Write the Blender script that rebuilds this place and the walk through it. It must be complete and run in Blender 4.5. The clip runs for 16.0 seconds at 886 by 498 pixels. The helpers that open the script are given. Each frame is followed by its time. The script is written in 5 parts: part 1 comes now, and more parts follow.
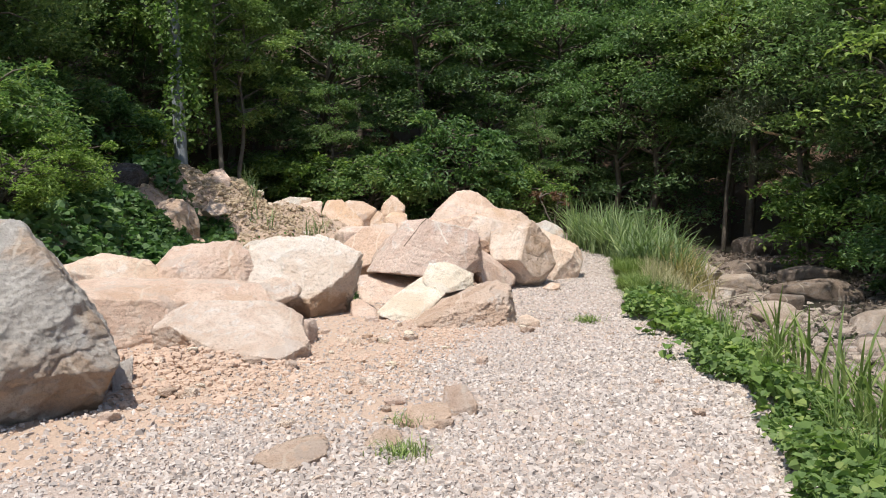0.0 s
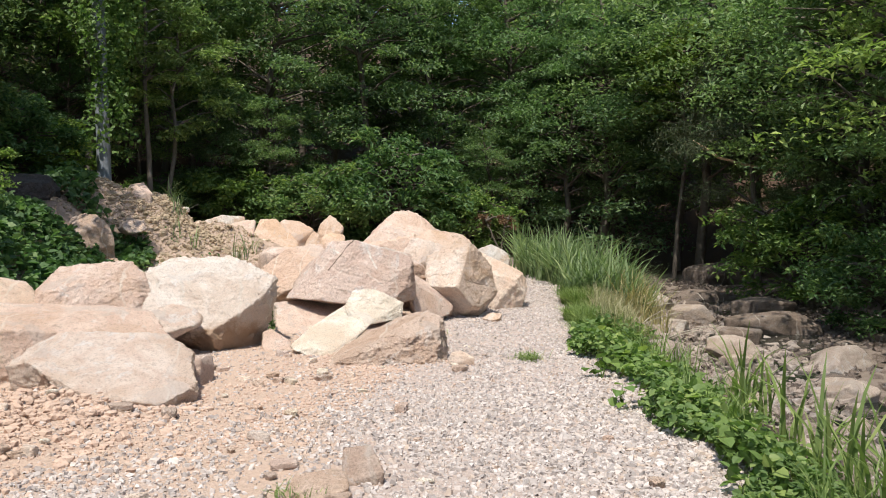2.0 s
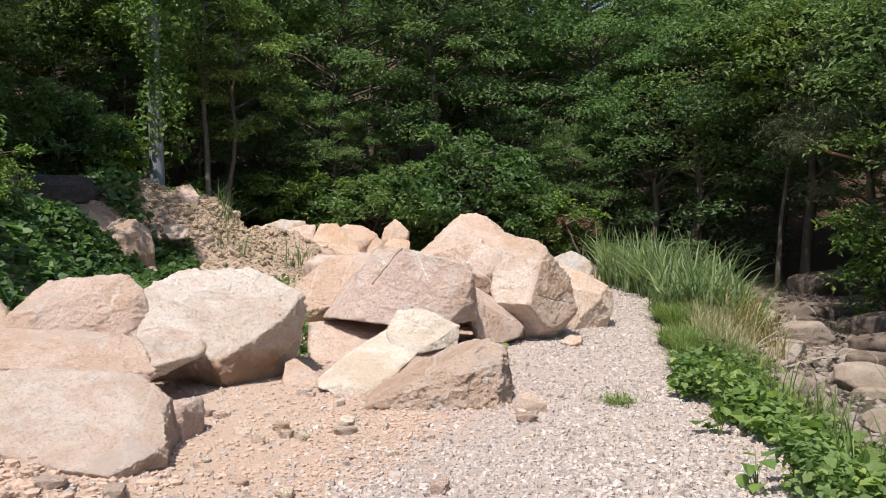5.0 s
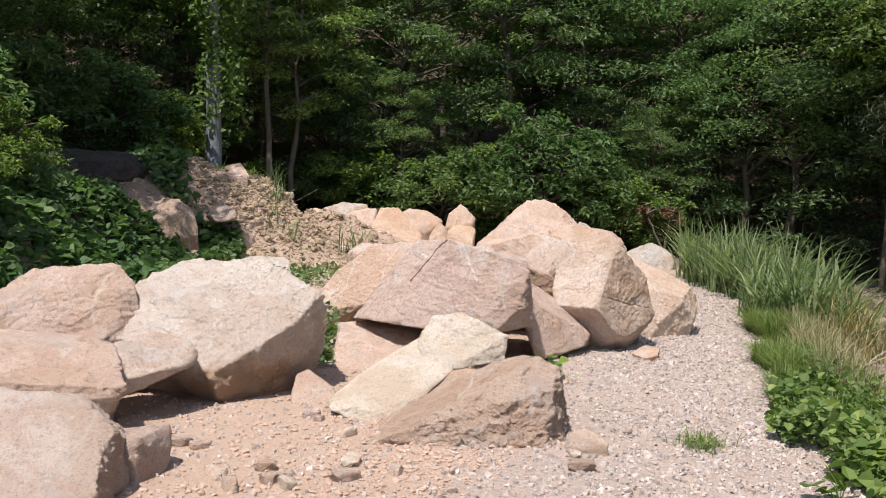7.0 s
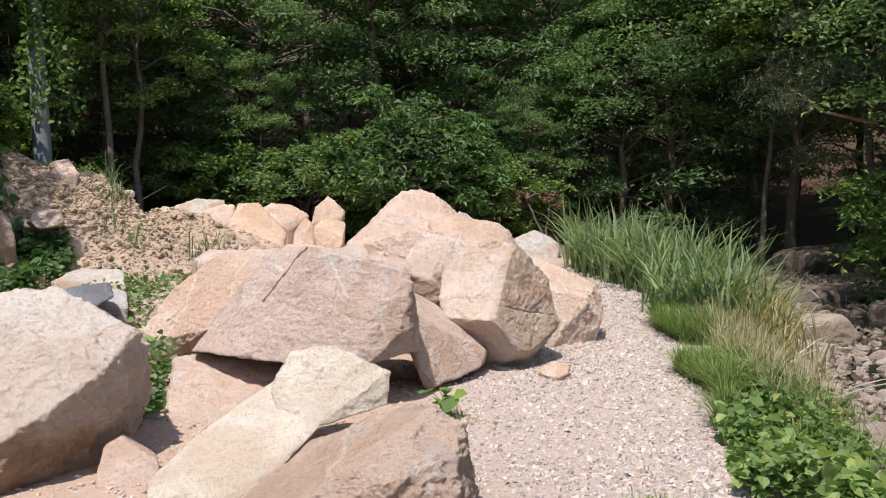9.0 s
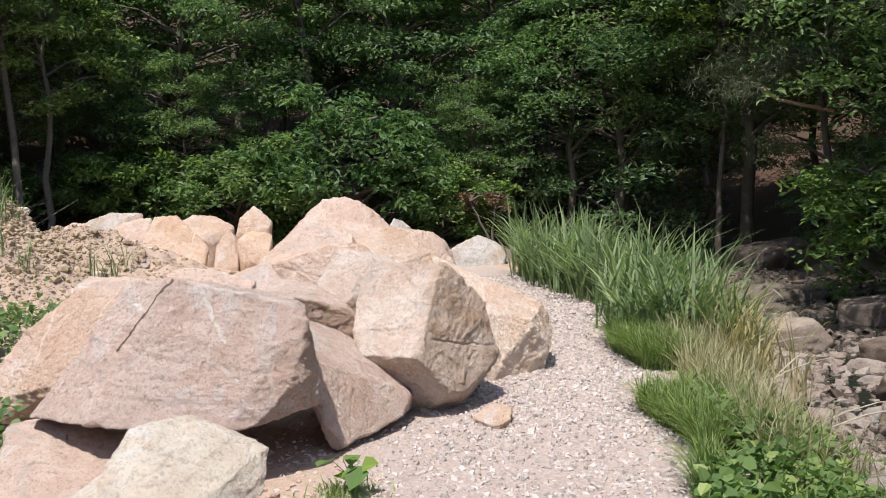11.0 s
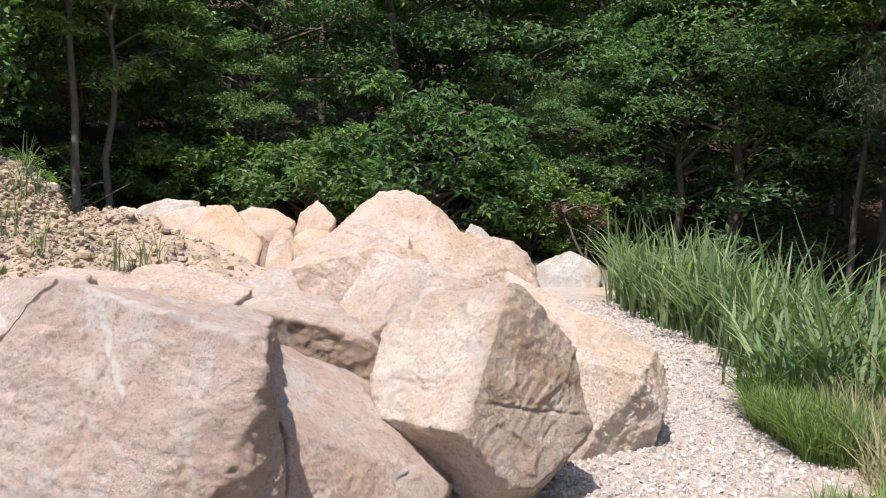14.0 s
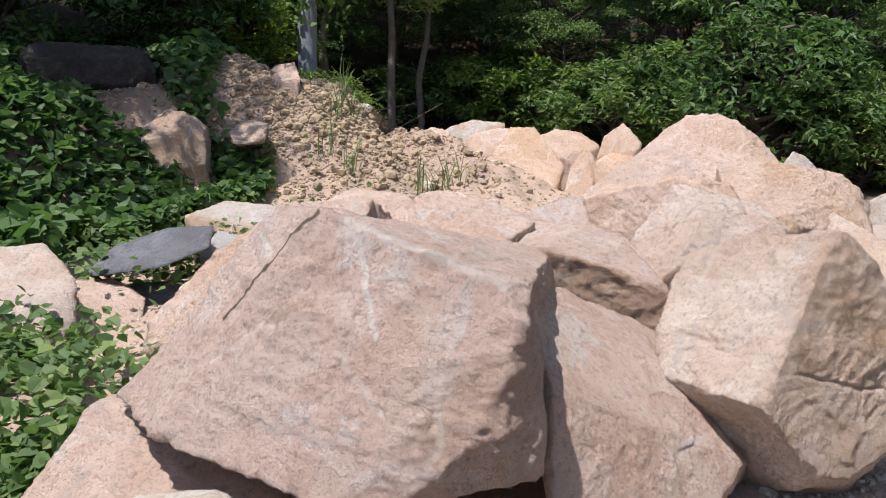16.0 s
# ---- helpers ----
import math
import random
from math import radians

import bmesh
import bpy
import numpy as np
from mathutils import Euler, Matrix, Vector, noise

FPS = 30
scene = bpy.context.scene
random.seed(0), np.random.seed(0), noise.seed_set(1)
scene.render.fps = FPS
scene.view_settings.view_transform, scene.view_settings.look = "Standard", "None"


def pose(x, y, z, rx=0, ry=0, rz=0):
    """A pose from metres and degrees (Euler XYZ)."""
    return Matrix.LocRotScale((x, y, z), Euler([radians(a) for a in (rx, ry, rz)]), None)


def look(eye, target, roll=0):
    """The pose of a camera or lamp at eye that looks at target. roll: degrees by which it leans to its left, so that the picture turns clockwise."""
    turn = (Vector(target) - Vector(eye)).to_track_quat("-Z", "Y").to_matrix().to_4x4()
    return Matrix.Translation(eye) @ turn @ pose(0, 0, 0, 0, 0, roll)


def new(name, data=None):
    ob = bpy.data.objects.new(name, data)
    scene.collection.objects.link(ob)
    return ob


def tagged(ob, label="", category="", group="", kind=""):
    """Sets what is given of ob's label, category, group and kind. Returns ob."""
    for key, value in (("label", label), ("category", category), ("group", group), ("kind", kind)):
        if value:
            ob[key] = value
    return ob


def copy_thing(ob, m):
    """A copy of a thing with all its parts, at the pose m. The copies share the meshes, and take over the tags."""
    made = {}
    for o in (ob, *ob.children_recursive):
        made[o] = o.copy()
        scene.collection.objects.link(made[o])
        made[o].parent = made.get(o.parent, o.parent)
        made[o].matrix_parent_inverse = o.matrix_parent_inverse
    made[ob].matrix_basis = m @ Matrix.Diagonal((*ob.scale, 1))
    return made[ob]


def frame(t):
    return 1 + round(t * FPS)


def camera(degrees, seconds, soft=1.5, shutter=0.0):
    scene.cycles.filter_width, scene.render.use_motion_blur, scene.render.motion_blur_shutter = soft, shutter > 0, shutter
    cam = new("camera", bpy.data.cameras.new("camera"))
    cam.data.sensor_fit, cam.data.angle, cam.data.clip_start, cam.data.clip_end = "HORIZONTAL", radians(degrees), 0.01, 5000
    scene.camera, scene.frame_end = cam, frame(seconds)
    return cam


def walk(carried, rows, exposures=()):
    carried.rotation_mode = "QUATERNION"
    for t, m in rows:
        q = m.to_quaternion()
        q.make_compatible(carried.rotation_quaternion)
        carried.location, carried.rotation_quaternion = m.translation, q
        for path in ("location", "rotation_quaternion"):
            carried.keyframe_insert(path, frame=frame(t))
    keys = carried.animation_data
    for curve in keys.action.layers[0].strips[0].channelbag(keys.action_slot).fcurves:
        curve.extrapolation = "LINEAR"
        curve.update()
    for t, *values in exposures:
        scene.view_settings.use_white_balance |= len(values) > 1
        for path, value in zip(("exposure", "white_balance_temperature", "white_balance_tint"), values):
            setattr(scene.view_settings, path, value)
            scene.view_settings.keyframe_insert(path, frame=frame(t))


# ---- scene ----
cam = camera(52.1, 16.0, soft=1.05)
PATH = [
    (0, (0.01, 0.054, 1.428), (0.013, 2.053, 1.364), -0.3),
    (0.5, (0.121, 0.353, 1.455), (0.129, 2.353, 1.416), -0.1),
    (1, (0.202, 0.632, 1.439), (0.295, 2.629, 1.421), -0.1),
    (1.5, (0.233, 0.909, 1.432), (0.383, 2.903, 1.411), 0.5),
    (2, (0.304, 1.344, 1.417), (0.414, 3.341, 1.405), 0.7),
    (2.5, (0.343, 1.668, 1.417), (0.39, 3.668, 1.407), 0.4),
    (3, (0.353, 2.053, 1.395), (0.353, 4.053, 1.389), 0.4),
    (3.5, (0.377, 2.496, 1.404), (0.36, 4.495, 1.405), 0.7),
    (6, (0.705, 4.127, 1.483), (0.559, 6.121, 1.461), 1.3),
    (6.5, (0.754, 4.58, 1.484), (0.551, 6.57, 1.447), 2.0),
    (7, (0.772, 4.919, 1.533), (0.529, 6.904, 1.491), 1.9),
    (7.5, (0.667, 5.343, 1.558), (0.49, 7.335, 1.551), 1.2),
    (8, (0.706, 5.736, 1.549), (0.596, 7.732, 1.523), 0.6),
    (8.5, (0.684, 6.122, 1.62), (0.64, 8.12, 1.558), 0.3),
    (9, (0.661, 6.57, 1.644), (0.698, 8.569, 1.578), -0.4),
    (9.5, (0.843, 6.891, 1.704), (0.936, 8.888, 1.657), -1.2),
    (12, (1.044, 8.663, 1.729), (1.19, 10.656, 1.655), -2.3),
    (12.5, (1.126, 9.01, 1.714), (1.289, 11.003, 1.667), -1.8),
    (13, (1.189, 9.346, 1.727), (1.344, 11.339, 1.702), 0.1),
    (13.5, (1.185, 9.733, 1.676), (1.287, 11.731, 1.675), 1.5),
    (14, (1.217, 10.159, 1.647), (1.159, 12.158, 1.611), 1.6),
    (14.5, (1.199, 10.466, 1.674), (0.986, 12.453, 1.583), 1.3),
    (15, (1.123, 10.629, 1.667), (0.719, 12.583, 1.518), 1.4),
    (15.5, (1.155, 10.655, 1.677), (0.547, 12.551, 1.481), 2.1),
    (16, (1.241, 10.611, 1.687), (0.537, 12.469, 1.454), 2.7),
]
EXPOSURES = [(0.0, 0.18, 6800, 8), (3.5, 0.22, 6800, 9), (7.0, 0.12, 6950, 14), (9.0, 0.22, 6750, 13), (12.0, 0.32, 6500, 11), (13.5, 0.48, 6450, 10), (15.0, 0.32, 6550, 14), (16.0, 0.22, 6550, 14)]
walk(cam, [(t, look(eye, target, roll)) for t, eye, target, roll in PATH], EXPOSURES)

# ---- light ----
SUN_EL, SUN_AZ = 65.0, 244.0      # elevation, and bearing of the sun in the plan (degrees from +x towards +y)
world = bpy.data.worlds.new("sky")
scene.world = world
world.use_nodes = True
wn = world.node_tree
sky = wn.nodes.new("ShaderNodeTexSky")
sky.sky_type, sky.sun_disc = "NISHITA", False
sky.sun_elevation, sky.sun_rotation = radians(SUN_EL), radians(90.0 - SUN_AZ)
wn.links.new(sky.outputs[0], wn.nodes["Background"].inputs[0])
wn.nodes["Background"].inputs[1].default_value = 0.15
sun_data = bpy.data.lights.new("sun", "SUN")
sun_data.energy, sun_data.angle, sun_data.color = 5.0, radians(0.55), (1.0, 0.97, 0.93)
sun = new("sun", sun_data)
sun_dir = Vector((math.cos(radians(SUN_EL)) * math.cos(radians(SUN_AZ)), math.cos(radians(SUN_EL)) * math.sin(radians(SUN_AZ)), math.sin(radians(SUN_EL))))
sun.matrix_world = look(sun_dir * 60, (0, 0, 0))

# ---- materials ----
def material(name):
    m = bpy.data.materials.new(name)
    m.use_nodes = True
    return m, m.node_tree, m.node_tree.nodes["Principled BSDF"]


def node(nt, kind, **values):
    n = nt.nodes.new(kind)
    for key, value in values.items():
        n.inputs[key.replace("_", " ")].default_value = value
    return n


def noise_tex(nt, coord, scale, detail=6.0, rough=0.6, distort=0.0):
    n = node(nt, "ShaderNodeTexNoise", Scale=scale, Detail=detail, Roughness=rough, Distortion=distort)
    nt.links.new(coord, n.inputs["Vector"])
    return n.outputs["Fac"]


def ramp(nt, fac, *stops):
    r = nt.nodes.new("ShaderNodeValToRGB")
    while len(r.color_ramp.elements) < len(stops):
        r.color_ramp.elements.new(0.5)
    for e, (pos, col) in zip(r.color_ramp.elements, stops):
        e.position = pos
        e.color = (*col, 1) if len(col) == 3 else (col[0], col[0], col[0], 1)
    nt.links.new(fac, r.inputs[0])
    return r.outputs[0]


def mix(nt, fac, a, b, blend="MIX"):
    m = nt.nodes.new("ShaderNodeMix")
    m.data_type, m.blend_type = "RGBA", blend
    for sock, value in ((m.inputs[0], fac), (m.inputs[6], a), (m.inputs[7], b)):
        if isinstance(value, bpy.types.NodeSocket):
            nt.links.new(value, sock)
        elif isinstance(value, tuple):
            sock.default_value = (*value, 1)
        else:
            sock.default_value = value
    return m.outputs[2]


def bump(nt, bsdf, height, strength, distance, under=None):
    b = node(nt, "ShaderNodeBump", Strength=strength, Distance=distance)
    nt.links.new(height, b.inputs["Height"])
    if under is not None:
        nt.links.new(under, b.inputs["Normal"])
    nt.links.new(b.outputs[0], bsdf.inputs["Normal"])
    return b.outputs[0]


def vmath(nt, op, a, b=None, scalar=None):
    n = nt.nodes.new("ShaderNodeVectorMath")
    n.operation = op
    for sock, value in zip(n.inputs, (a, b)):
        if isinstance(value, bpy.types.NodeSocket):
            nt.links.new(value, sock)
        elif value is not None:
            sock.default_value = value
    if scalar is not None:
        nt.links.new(scalar, n.inputs["Scale"])
    return n.outputs["Value"] if op in ("DOT_PRODUCT", "LENGTH") else n.outputs[0]


def streak(nt, geo, a, c, face, width, much):
    """A crack or vein from a to c on a face with the given normal, with an uneven edge."""
    a, c, face = Vector(a), Vector(c), Vector(face).normalized()
    way = c - a
    way = way - face * way.dot(face)
    span = way.length
    way.normalize()
    v = vmath(nt, "SUBTRACT", geo, tuple(a))
    wob = nt.nodes.new("ShaderNodeTexNoise")
    wob.inputs["Scale"].default_value = 14.0
    nt.links.new(geo, wob.inputs["Vector"])
    off = vmath(nt, "SUBTRACT", wob.outputs["Color"], (0.5, 0.5, 0.5))
    small = nt.nodes.new("ShaderNodeValue")
    small.outputs[0].default_value = 0.045
    v = vmath(nt, "ADD", v, vmath(nt, "SCALE", off, scalar=small.outputs[0]))
    v = vmath(nt, "SUBTRACT", v, vmath(nt, "SCALE", tuple(face), scalar=vmath(nt, "DOT_PRODUCT", v, tuple(face))))
    along = nt.nodes.new("ShaderNodeClamp")
    along.inputs["Max"].default_value = span
    nt.links.new(vmath(nt, "DOT_PRODUCT", v, tuple(way)), along.inputs[0])
    dist = vmath(nt, "LENGTH", vmath(nt, "SUBTRACT", v, vmath(nt, "SCALE", tuple(way), scalar=along.outputs[0])))
    return ramp(nt, dist, (0.0, (much,)), (0.35 * width, (much,)), (0.75 * width, (0,)))


def stone_material(name, main, pale, stain, stain_amount=0.45, pale_amount=0.5, lines=(), vein_amount=0.55, earth=None):
    """Broken quarry stone: mottled grain, pale bruises, iron stains, dark pits and thin pale veins."""
    m, nt, b = material(name)
    geo = nt.nodes.new("ShaderNodeNewGeometry").outputs["Position"]
    info = nt.nodes.new("ShaderNodeObjectInfo").outputs["Random"]
    big = noise_tex(nt, geo, 1.1, 5, 0.6, 0.4)
    hewn = nt.nodes.new("ShaderNodeTexNoise")
    hewn.noise_type = "RIDGED_MULTIFRACTAL"
    nt.links.new(geo, hewn.inputs["Vector"])
    for key, value in (("Scale", 2.6), ("Detail", 9.0), ("Roughness", 0.55), ("Distortion", 0.5)):
        hewn.inputs[key].default_value = value
    mid = noise_tex(nt, geo, 4.5, 8, 0.68, 0.6)
    fine = noise_tex(nt, geo, 30, 8, 0.75)
    grit = noise_tex(nt, geo, 140, 4, 0.8)
    col = mix(nt, ramp(nt, mid, (0.42, (0,)), (0.56, (pale_amount,))), main, pale)
    bruise = noise_tex(nt, geo, 2.3, 6, 0.72, 1.2)
    col = mix(nt, ramp(nt, bruise, (0.57, (0,)), (0.60, (0.6,))), col, tuple(0.35 * c + 0.65 * sum(pale) / 3 for c in pale))
    col = mix(nt, ramp(nt, big, (0.49, (0,)), (0.58, (stain_amount,))), col, stain)
    col = mix(nt, ramp(nt, fine, (0.40, (0.5,)), (0.47, (0,))), col, tuple(c * 0.6 for c in main))
    col = mix(nt, ramp(nt, grit, (0.58, (0,)), (0.68, (0.4,))), col, tuple(min(1, c * 1.25) for c in pale))
    speck = noise_tex(nt, geo, 75, 3, 0.7)
    col = mix(nt, ramp(nt, speck, (0.38, (0.4,)), (0.45, (0,))), col, tuple(c * 0.5 for c in main))
    skinned = noise_tex(nt, geo, 1.7, 9, 0.62, 0.9)
    col = mix(nt, ramp(nt, skinned, (0.585, (0,)), (0.61, (0.5,))), col, tuple(0.5 * c + 0.42 * sum(main) / 3 for c in main))
    rust = noise_tex(nt, geo, 3.1, 10, 0.7, 1.6)
    col = mix(nt, ramp(nt, rust, (0.60, (0,)), (0.66, (0.8 * stain_amount,))), col, tuple(0.8 * c for c in stain))
    vein = nt.nodes.new("ShaderNodeTexWave")
    nt.links.new(geo, vein.inputs["Vector"])
    for key, value in (("Scale", 0.55), ("Distortion", 6.0), ("Detail", 4.0), ("Detail Scale", 1.3)):
        vein.inputs[key].default_value = value
    broken = ramp(nt, big, (0.45, (0,)), (0.6, (vein_amount,)))
    line = ramp(nt, vein.outputs["Fac"], (0.992, (0,)), (1.0, (1,)))
    m2 = nt.nodes.new("ShaderNodeMath")
    m2.operation = "MULTIPLY"
    nt.links.new(line, m2.inputs[0])
    nt.links.new(broken, m2.inputs[1])
    col = mix(nt, m2.outputs[0], col, (0.72, 0.66, 0.58))
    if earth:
        # clay stain, and shade of ends and undersides, tinted in past a plane
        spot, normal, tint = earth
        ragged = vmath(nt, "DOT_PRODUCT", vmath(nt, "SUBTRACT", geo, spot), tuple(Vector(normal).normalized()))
        clay_shade = nt.nodes.new("ShaderNodeMath")
        clay_shade.operation = "MULTIPLY_ADD"
        nt.links.new(mid, clay_shade.inputs[0])
        clay_shade.inputs[1].default_value = 0.35
        nt.links.new(ragged, clay_shade.inputs[2])
        clay_shade_col = mix(nt, fine, tint, tuple(0.72 * c for c in tint))
        col = mix(nt, ramp(nt, clay_shade.outputs[0], (0.17, (0,)), (0.27, (0.75,))), col, clay_shade_col)
    for a, c, face, width, tint, much in lines:
        col = mix(nt, streak(nt, geo, a, c, face, width, much), col, tint)
    tone = ramp(nt, info, (0.0, (0.93, 0.92, 0.92)), (0.5, (1.0, 0.98, 0.96)), (1.0, (1.08, 1.03, 0.97)))
    col = mix(nt, 1.0, col, tone, "MULTIPLY")
    nt.links.new(col, b.inputs["Base Color"])
    b.inputs["Roughness"].default_value = 0.9
    b.inputs["Specular IOR Level"].default_value = 0.25
    n0 = bump(nt, b, hewn.outputs["Fac"], 0.85, 0.06)
    n1 = bump(nt, b, mid, 0.7, 0.06, n0)
    n2 = bump(nt, b, fine, 1.0, 0.036, n1)
    bump(nt, b, grit, 0.7, 0.008, n2)
    return m


BROAD = (-0.1, -0.9, 0.42)
QUARTZ, CLEFT = (0.74, 0.68, 0.62), (0.10, 0.07, 0.05)
VEINS = (
    ((-0.22, 13.3, 1.43), (-0.53, 13.25, 1.03), BROAD, 0.016, CLEFT, 0.9),
    ((-0.04, 13.28, 1.33), (0.10, 13.15, 1.06), BROAD, 0.02, QUARTZ, 0.95),
    ((-0.03, 13.1, 1.01), (0.18, 13.02, 0.86), BROAD, 0.018, QUARTZ, 0.4),
    ((-0.51, 13.4, 1.33), (-0.39, 13.35, 1.24), BROAD, 0.02, QUARTZ, 0.95),
    ((-0.72, 13.3, 0.94), (-0.46, 13.35, 1.23), BROAD, 0.016, QUARTZ, 0.4),
    ((-0.12, 13.32, 1.40), (0.48, 13.2, 1.26), BROAD, 0.028, QUARTZ, 0.55),
    ((-0.48, 13.15, 0.92), (-0.34, 13.2, 1.03), BROAD, 0.022, QUARTZ, 0.35),
)
# clay brown that also carries the shade of ends and undersides
CLAY_SHADE = (0.47, 0.29, 0.165)
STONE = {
    "flank": stone_material("stone_cream_stain_shade_end", (0.71, 0.565, 0.465), (0.83, 0.75, 0.67), (0.54, 0.37, 0.26), earth=((1.55, 14.42, 0.95), (0.698, -0.674, 0.242), CLAY_SHADE)),
    "belly": stone_material("stone_cream_stain_shade_belly", (0.78, 0.665, 0.57), (0.86, 0.81, 0.74), (0.58, 0.42, 0.31), earth=((-1.65, 11.854, 0.30), (0.35, -0.3, -0.89), CLAY_SHADE)),
    "heel": stone_material("stone_grey_stain_shade_heel", (0.45, 0.42, 0.39), (0.61, 0.59, 0.56), (0.46, 0.32, 0.22), 0.7, earth=((-2.49, 6.42, 0.34), (0.62, -0.25, -0.74), CLAY_SHADE)),
    "ledge": stone_material("stone_pink_clay_shade_front", (0.67, 0.51, 0.42), (0.79, 0.68, 0.60), (0.54, 0.365, 0.26), 0.5, earth=((0.316, 14.793, 0.802), (0.035, -0.994, -0.105), CLAY_SHADE)),
    "crest": stone_material("stone_cream_clay_shade_front", (0.72, 0.57, 0.475), (0.84, 0.75, 0.665), (0.58, 0.40, 0.28), 0.45, earth=((1.03, 15.69, 0.87), (0.489, -0.847, -0.208), CLAY_SHADE)),
    "veined": stone_material("stone_pink_veined", (0.63, 0.47, 0.395), (0.76, 0.64, 0.565), (0.53, 0.365, 0.27), lines=VEINS),
    "pink": stone_material("stone_pink", (0.65, 0.485, 0.40), (0.78, 0.66, 0.58), (0.54, 0.365, 0.26), 0.5),
    "cream": stone_material("stone_cream", (0.72, 0.56, 0.46), (0.84, 0.745, 0.655), (0.58, 0.40, 0.28), 0.45, 0.6),
    "ivory": stone_material("stone_ivory", (0.77, 0.665, 0.54), (0.87, 0.81, 0.71), (0.60, 0.44, 0.31), 0.4, 0.7),
    "grey": stone_material("stone_grey", (0.54, 0.485, 0.44), (0.69, 0.655, 0.62), (0.458, 0.317, 0.220), 0.85),
    "orange": stone_material("stone_orange", (0.63, 0.465, 0.365), (0.75, 0.615, 0.52), (0.57, 0.37, 0.23), 0.5),
    "white": stone_material("stone_white", (0.510, 0.502, 0.484), (0.634, 0.625, 0.616), (0.440, 0.378, 0.317), 0.3),
    "slate": stone_material("stone_slate", (0.20, 0.21, 0.235), (0.36, 0.38, 0.41), (0.16, 0.15, 0.15), 0.4, vein_amount=0.1),
    # base colour lowered to stand in for tree shade on the bank boulder
    "dark": stone_material("stone_shade_dark", (0.07, 0.06, 0.056), (0.13, 0.115, 0.105), (0.06, 0.06, 0.035), 0.6, vein_amount=0.0),
    "dirt": stone_material("stone_earth_crust", (0.56, 0.42, 0.335), (0.68, 0.56, 0.475), (0.47, 0.315, 0.22), 0.5),
    # creek stone in two tones, one painted as sunlit and one as shaded
    "creek_sunlit": stone_material("stone_creek_sunlit", (0.42, 0.34, 0.285), (0.55, 0.475, 0.41), (0.27, 0.20, 0.15), 0.5, vein_amount=0.1),
    "creek": stone_material("stone_creek_shaded", (0.17, 0.13, 0.105), (0.30, 0.24, 0.20), (0.07, 0.058, 0.05), 0.6),
}


def leaf_material(name, dark, light, tip=None, trans=0.42):
    m, nt, b = material(name)
    geo = nt.nodes.new("ShaderNodeNewGeometry")
    info = nt.nodes.new("ShaderNodeObjectInfo").outputs["Random"]
    col = ramp(nt, geo.outputs["Random Per Island"], (0.0, dark), (0.75, light), (1.0, tip or light))
    patch = noise_tex(nt, geo.outputs["Position"], 0.55, 3, 0.6)
    col = mix(nt, ramp(nt, patch, (0.4, (0,)), (0.65, (0.25,))), col, tuple(0.7 * c for c in dark))
    tone = ramp(nt, info, (0.0, (0.72, 0.84, 0.90)), (0.5, (1.0, 1.0, 1.0)), (1.0, (1.3, 1.24, 0.92)))
    col = mix(nt, 1.0, col, tone, "MULTIPLY")
    nt.links.new(col, b.inputs["Base Color"])
    b.inputs["Roughness"].default_value = 0.55
    b.inputs["Specular IOR Level"].default_value = 0.3
    tr = nt.nodes.new("ShaderNodeBsdfTranslucent")
    nt.links.new(mix(nt, 1.0, col, (1.0, 1.2, 0.7), "MULTIPLY"), tr.inputs[0])
    ms = nt.nodes.new("ShaderNodeMixShader")
    ms.inputs[0].default_value = trans
    nt.links.new(b.outputs[0], ms.inputs[1])
    nt.links.new(tr.outputs[0], ms.inputs[2])
    nt.links.new(ms.outputs[0], nt.nodes["Material Output"].inputs[0])
    return m


LEAF = leaf_material("leaf_broad", (0.125, 0.19, 0.08), (0.24, 0.33, 0.13), (0.34, 0.42, 0.18))
LEAF_DARK = leaf_material("leaf_shade_tree", (0.085, 0.145, 0.075), (0.17, 0.25, 0.11), (0.25, 0.32, 0.145))
LEAF_LIME = leaf_material("leaf_lime", (0.11, 0.165, 0.05), (0.18, 0.245, 0.075), (0.25, 0.30, 0.10))
LEAF_BUSH = leaf_material("leaf_bush", (0.085, 0.15, 0.06), (0.165, 0.25, 0.09), (0.28, 0.35, 0.12))
LEAF_VINE = leaf_material("leaf_vine", (0.095, 0.16, 0.06), (0.175, 0.26, 0.095), (0.28, 0.35, 0.13))
LEAF_PINE = leaf_material("leaf_pine", (0.06, 0.085, 0.045), (0.12, 0.145, 0.075), (0.19, 0.19, 0.11), 0.2)
LEAF_DEAD = leaf_material("leaf_dead", (0.20, 0.09, 0.06), (0.32, 0.16, 0.10), (0.38, 0.22, 0.14))
GRASS = leaf_material("grass_blade", (0.125, 0.18, 0.085), (0.22, 0.29, 0.135), (0.38, 0.43, 0.23))
GRASS_SOFT = leaf_material("grass_soft", (0.13, 0.19, 0.06), (0.22, 0.29, 0.09), (0.32, 0.37, 0.14))
LEAF_FRESH = leaf_material("leaf_fresh", (0.12, 0.19, 0.055), (0.20, 0.29, 0.08), (0.30, 0.38, 0.11))
GRASS_DRY = leaf_material("grass_dry", (0.30, 0.25, 0.14), (0.44, 0.38, 0.22), (0.54, 0.46, 0.28))


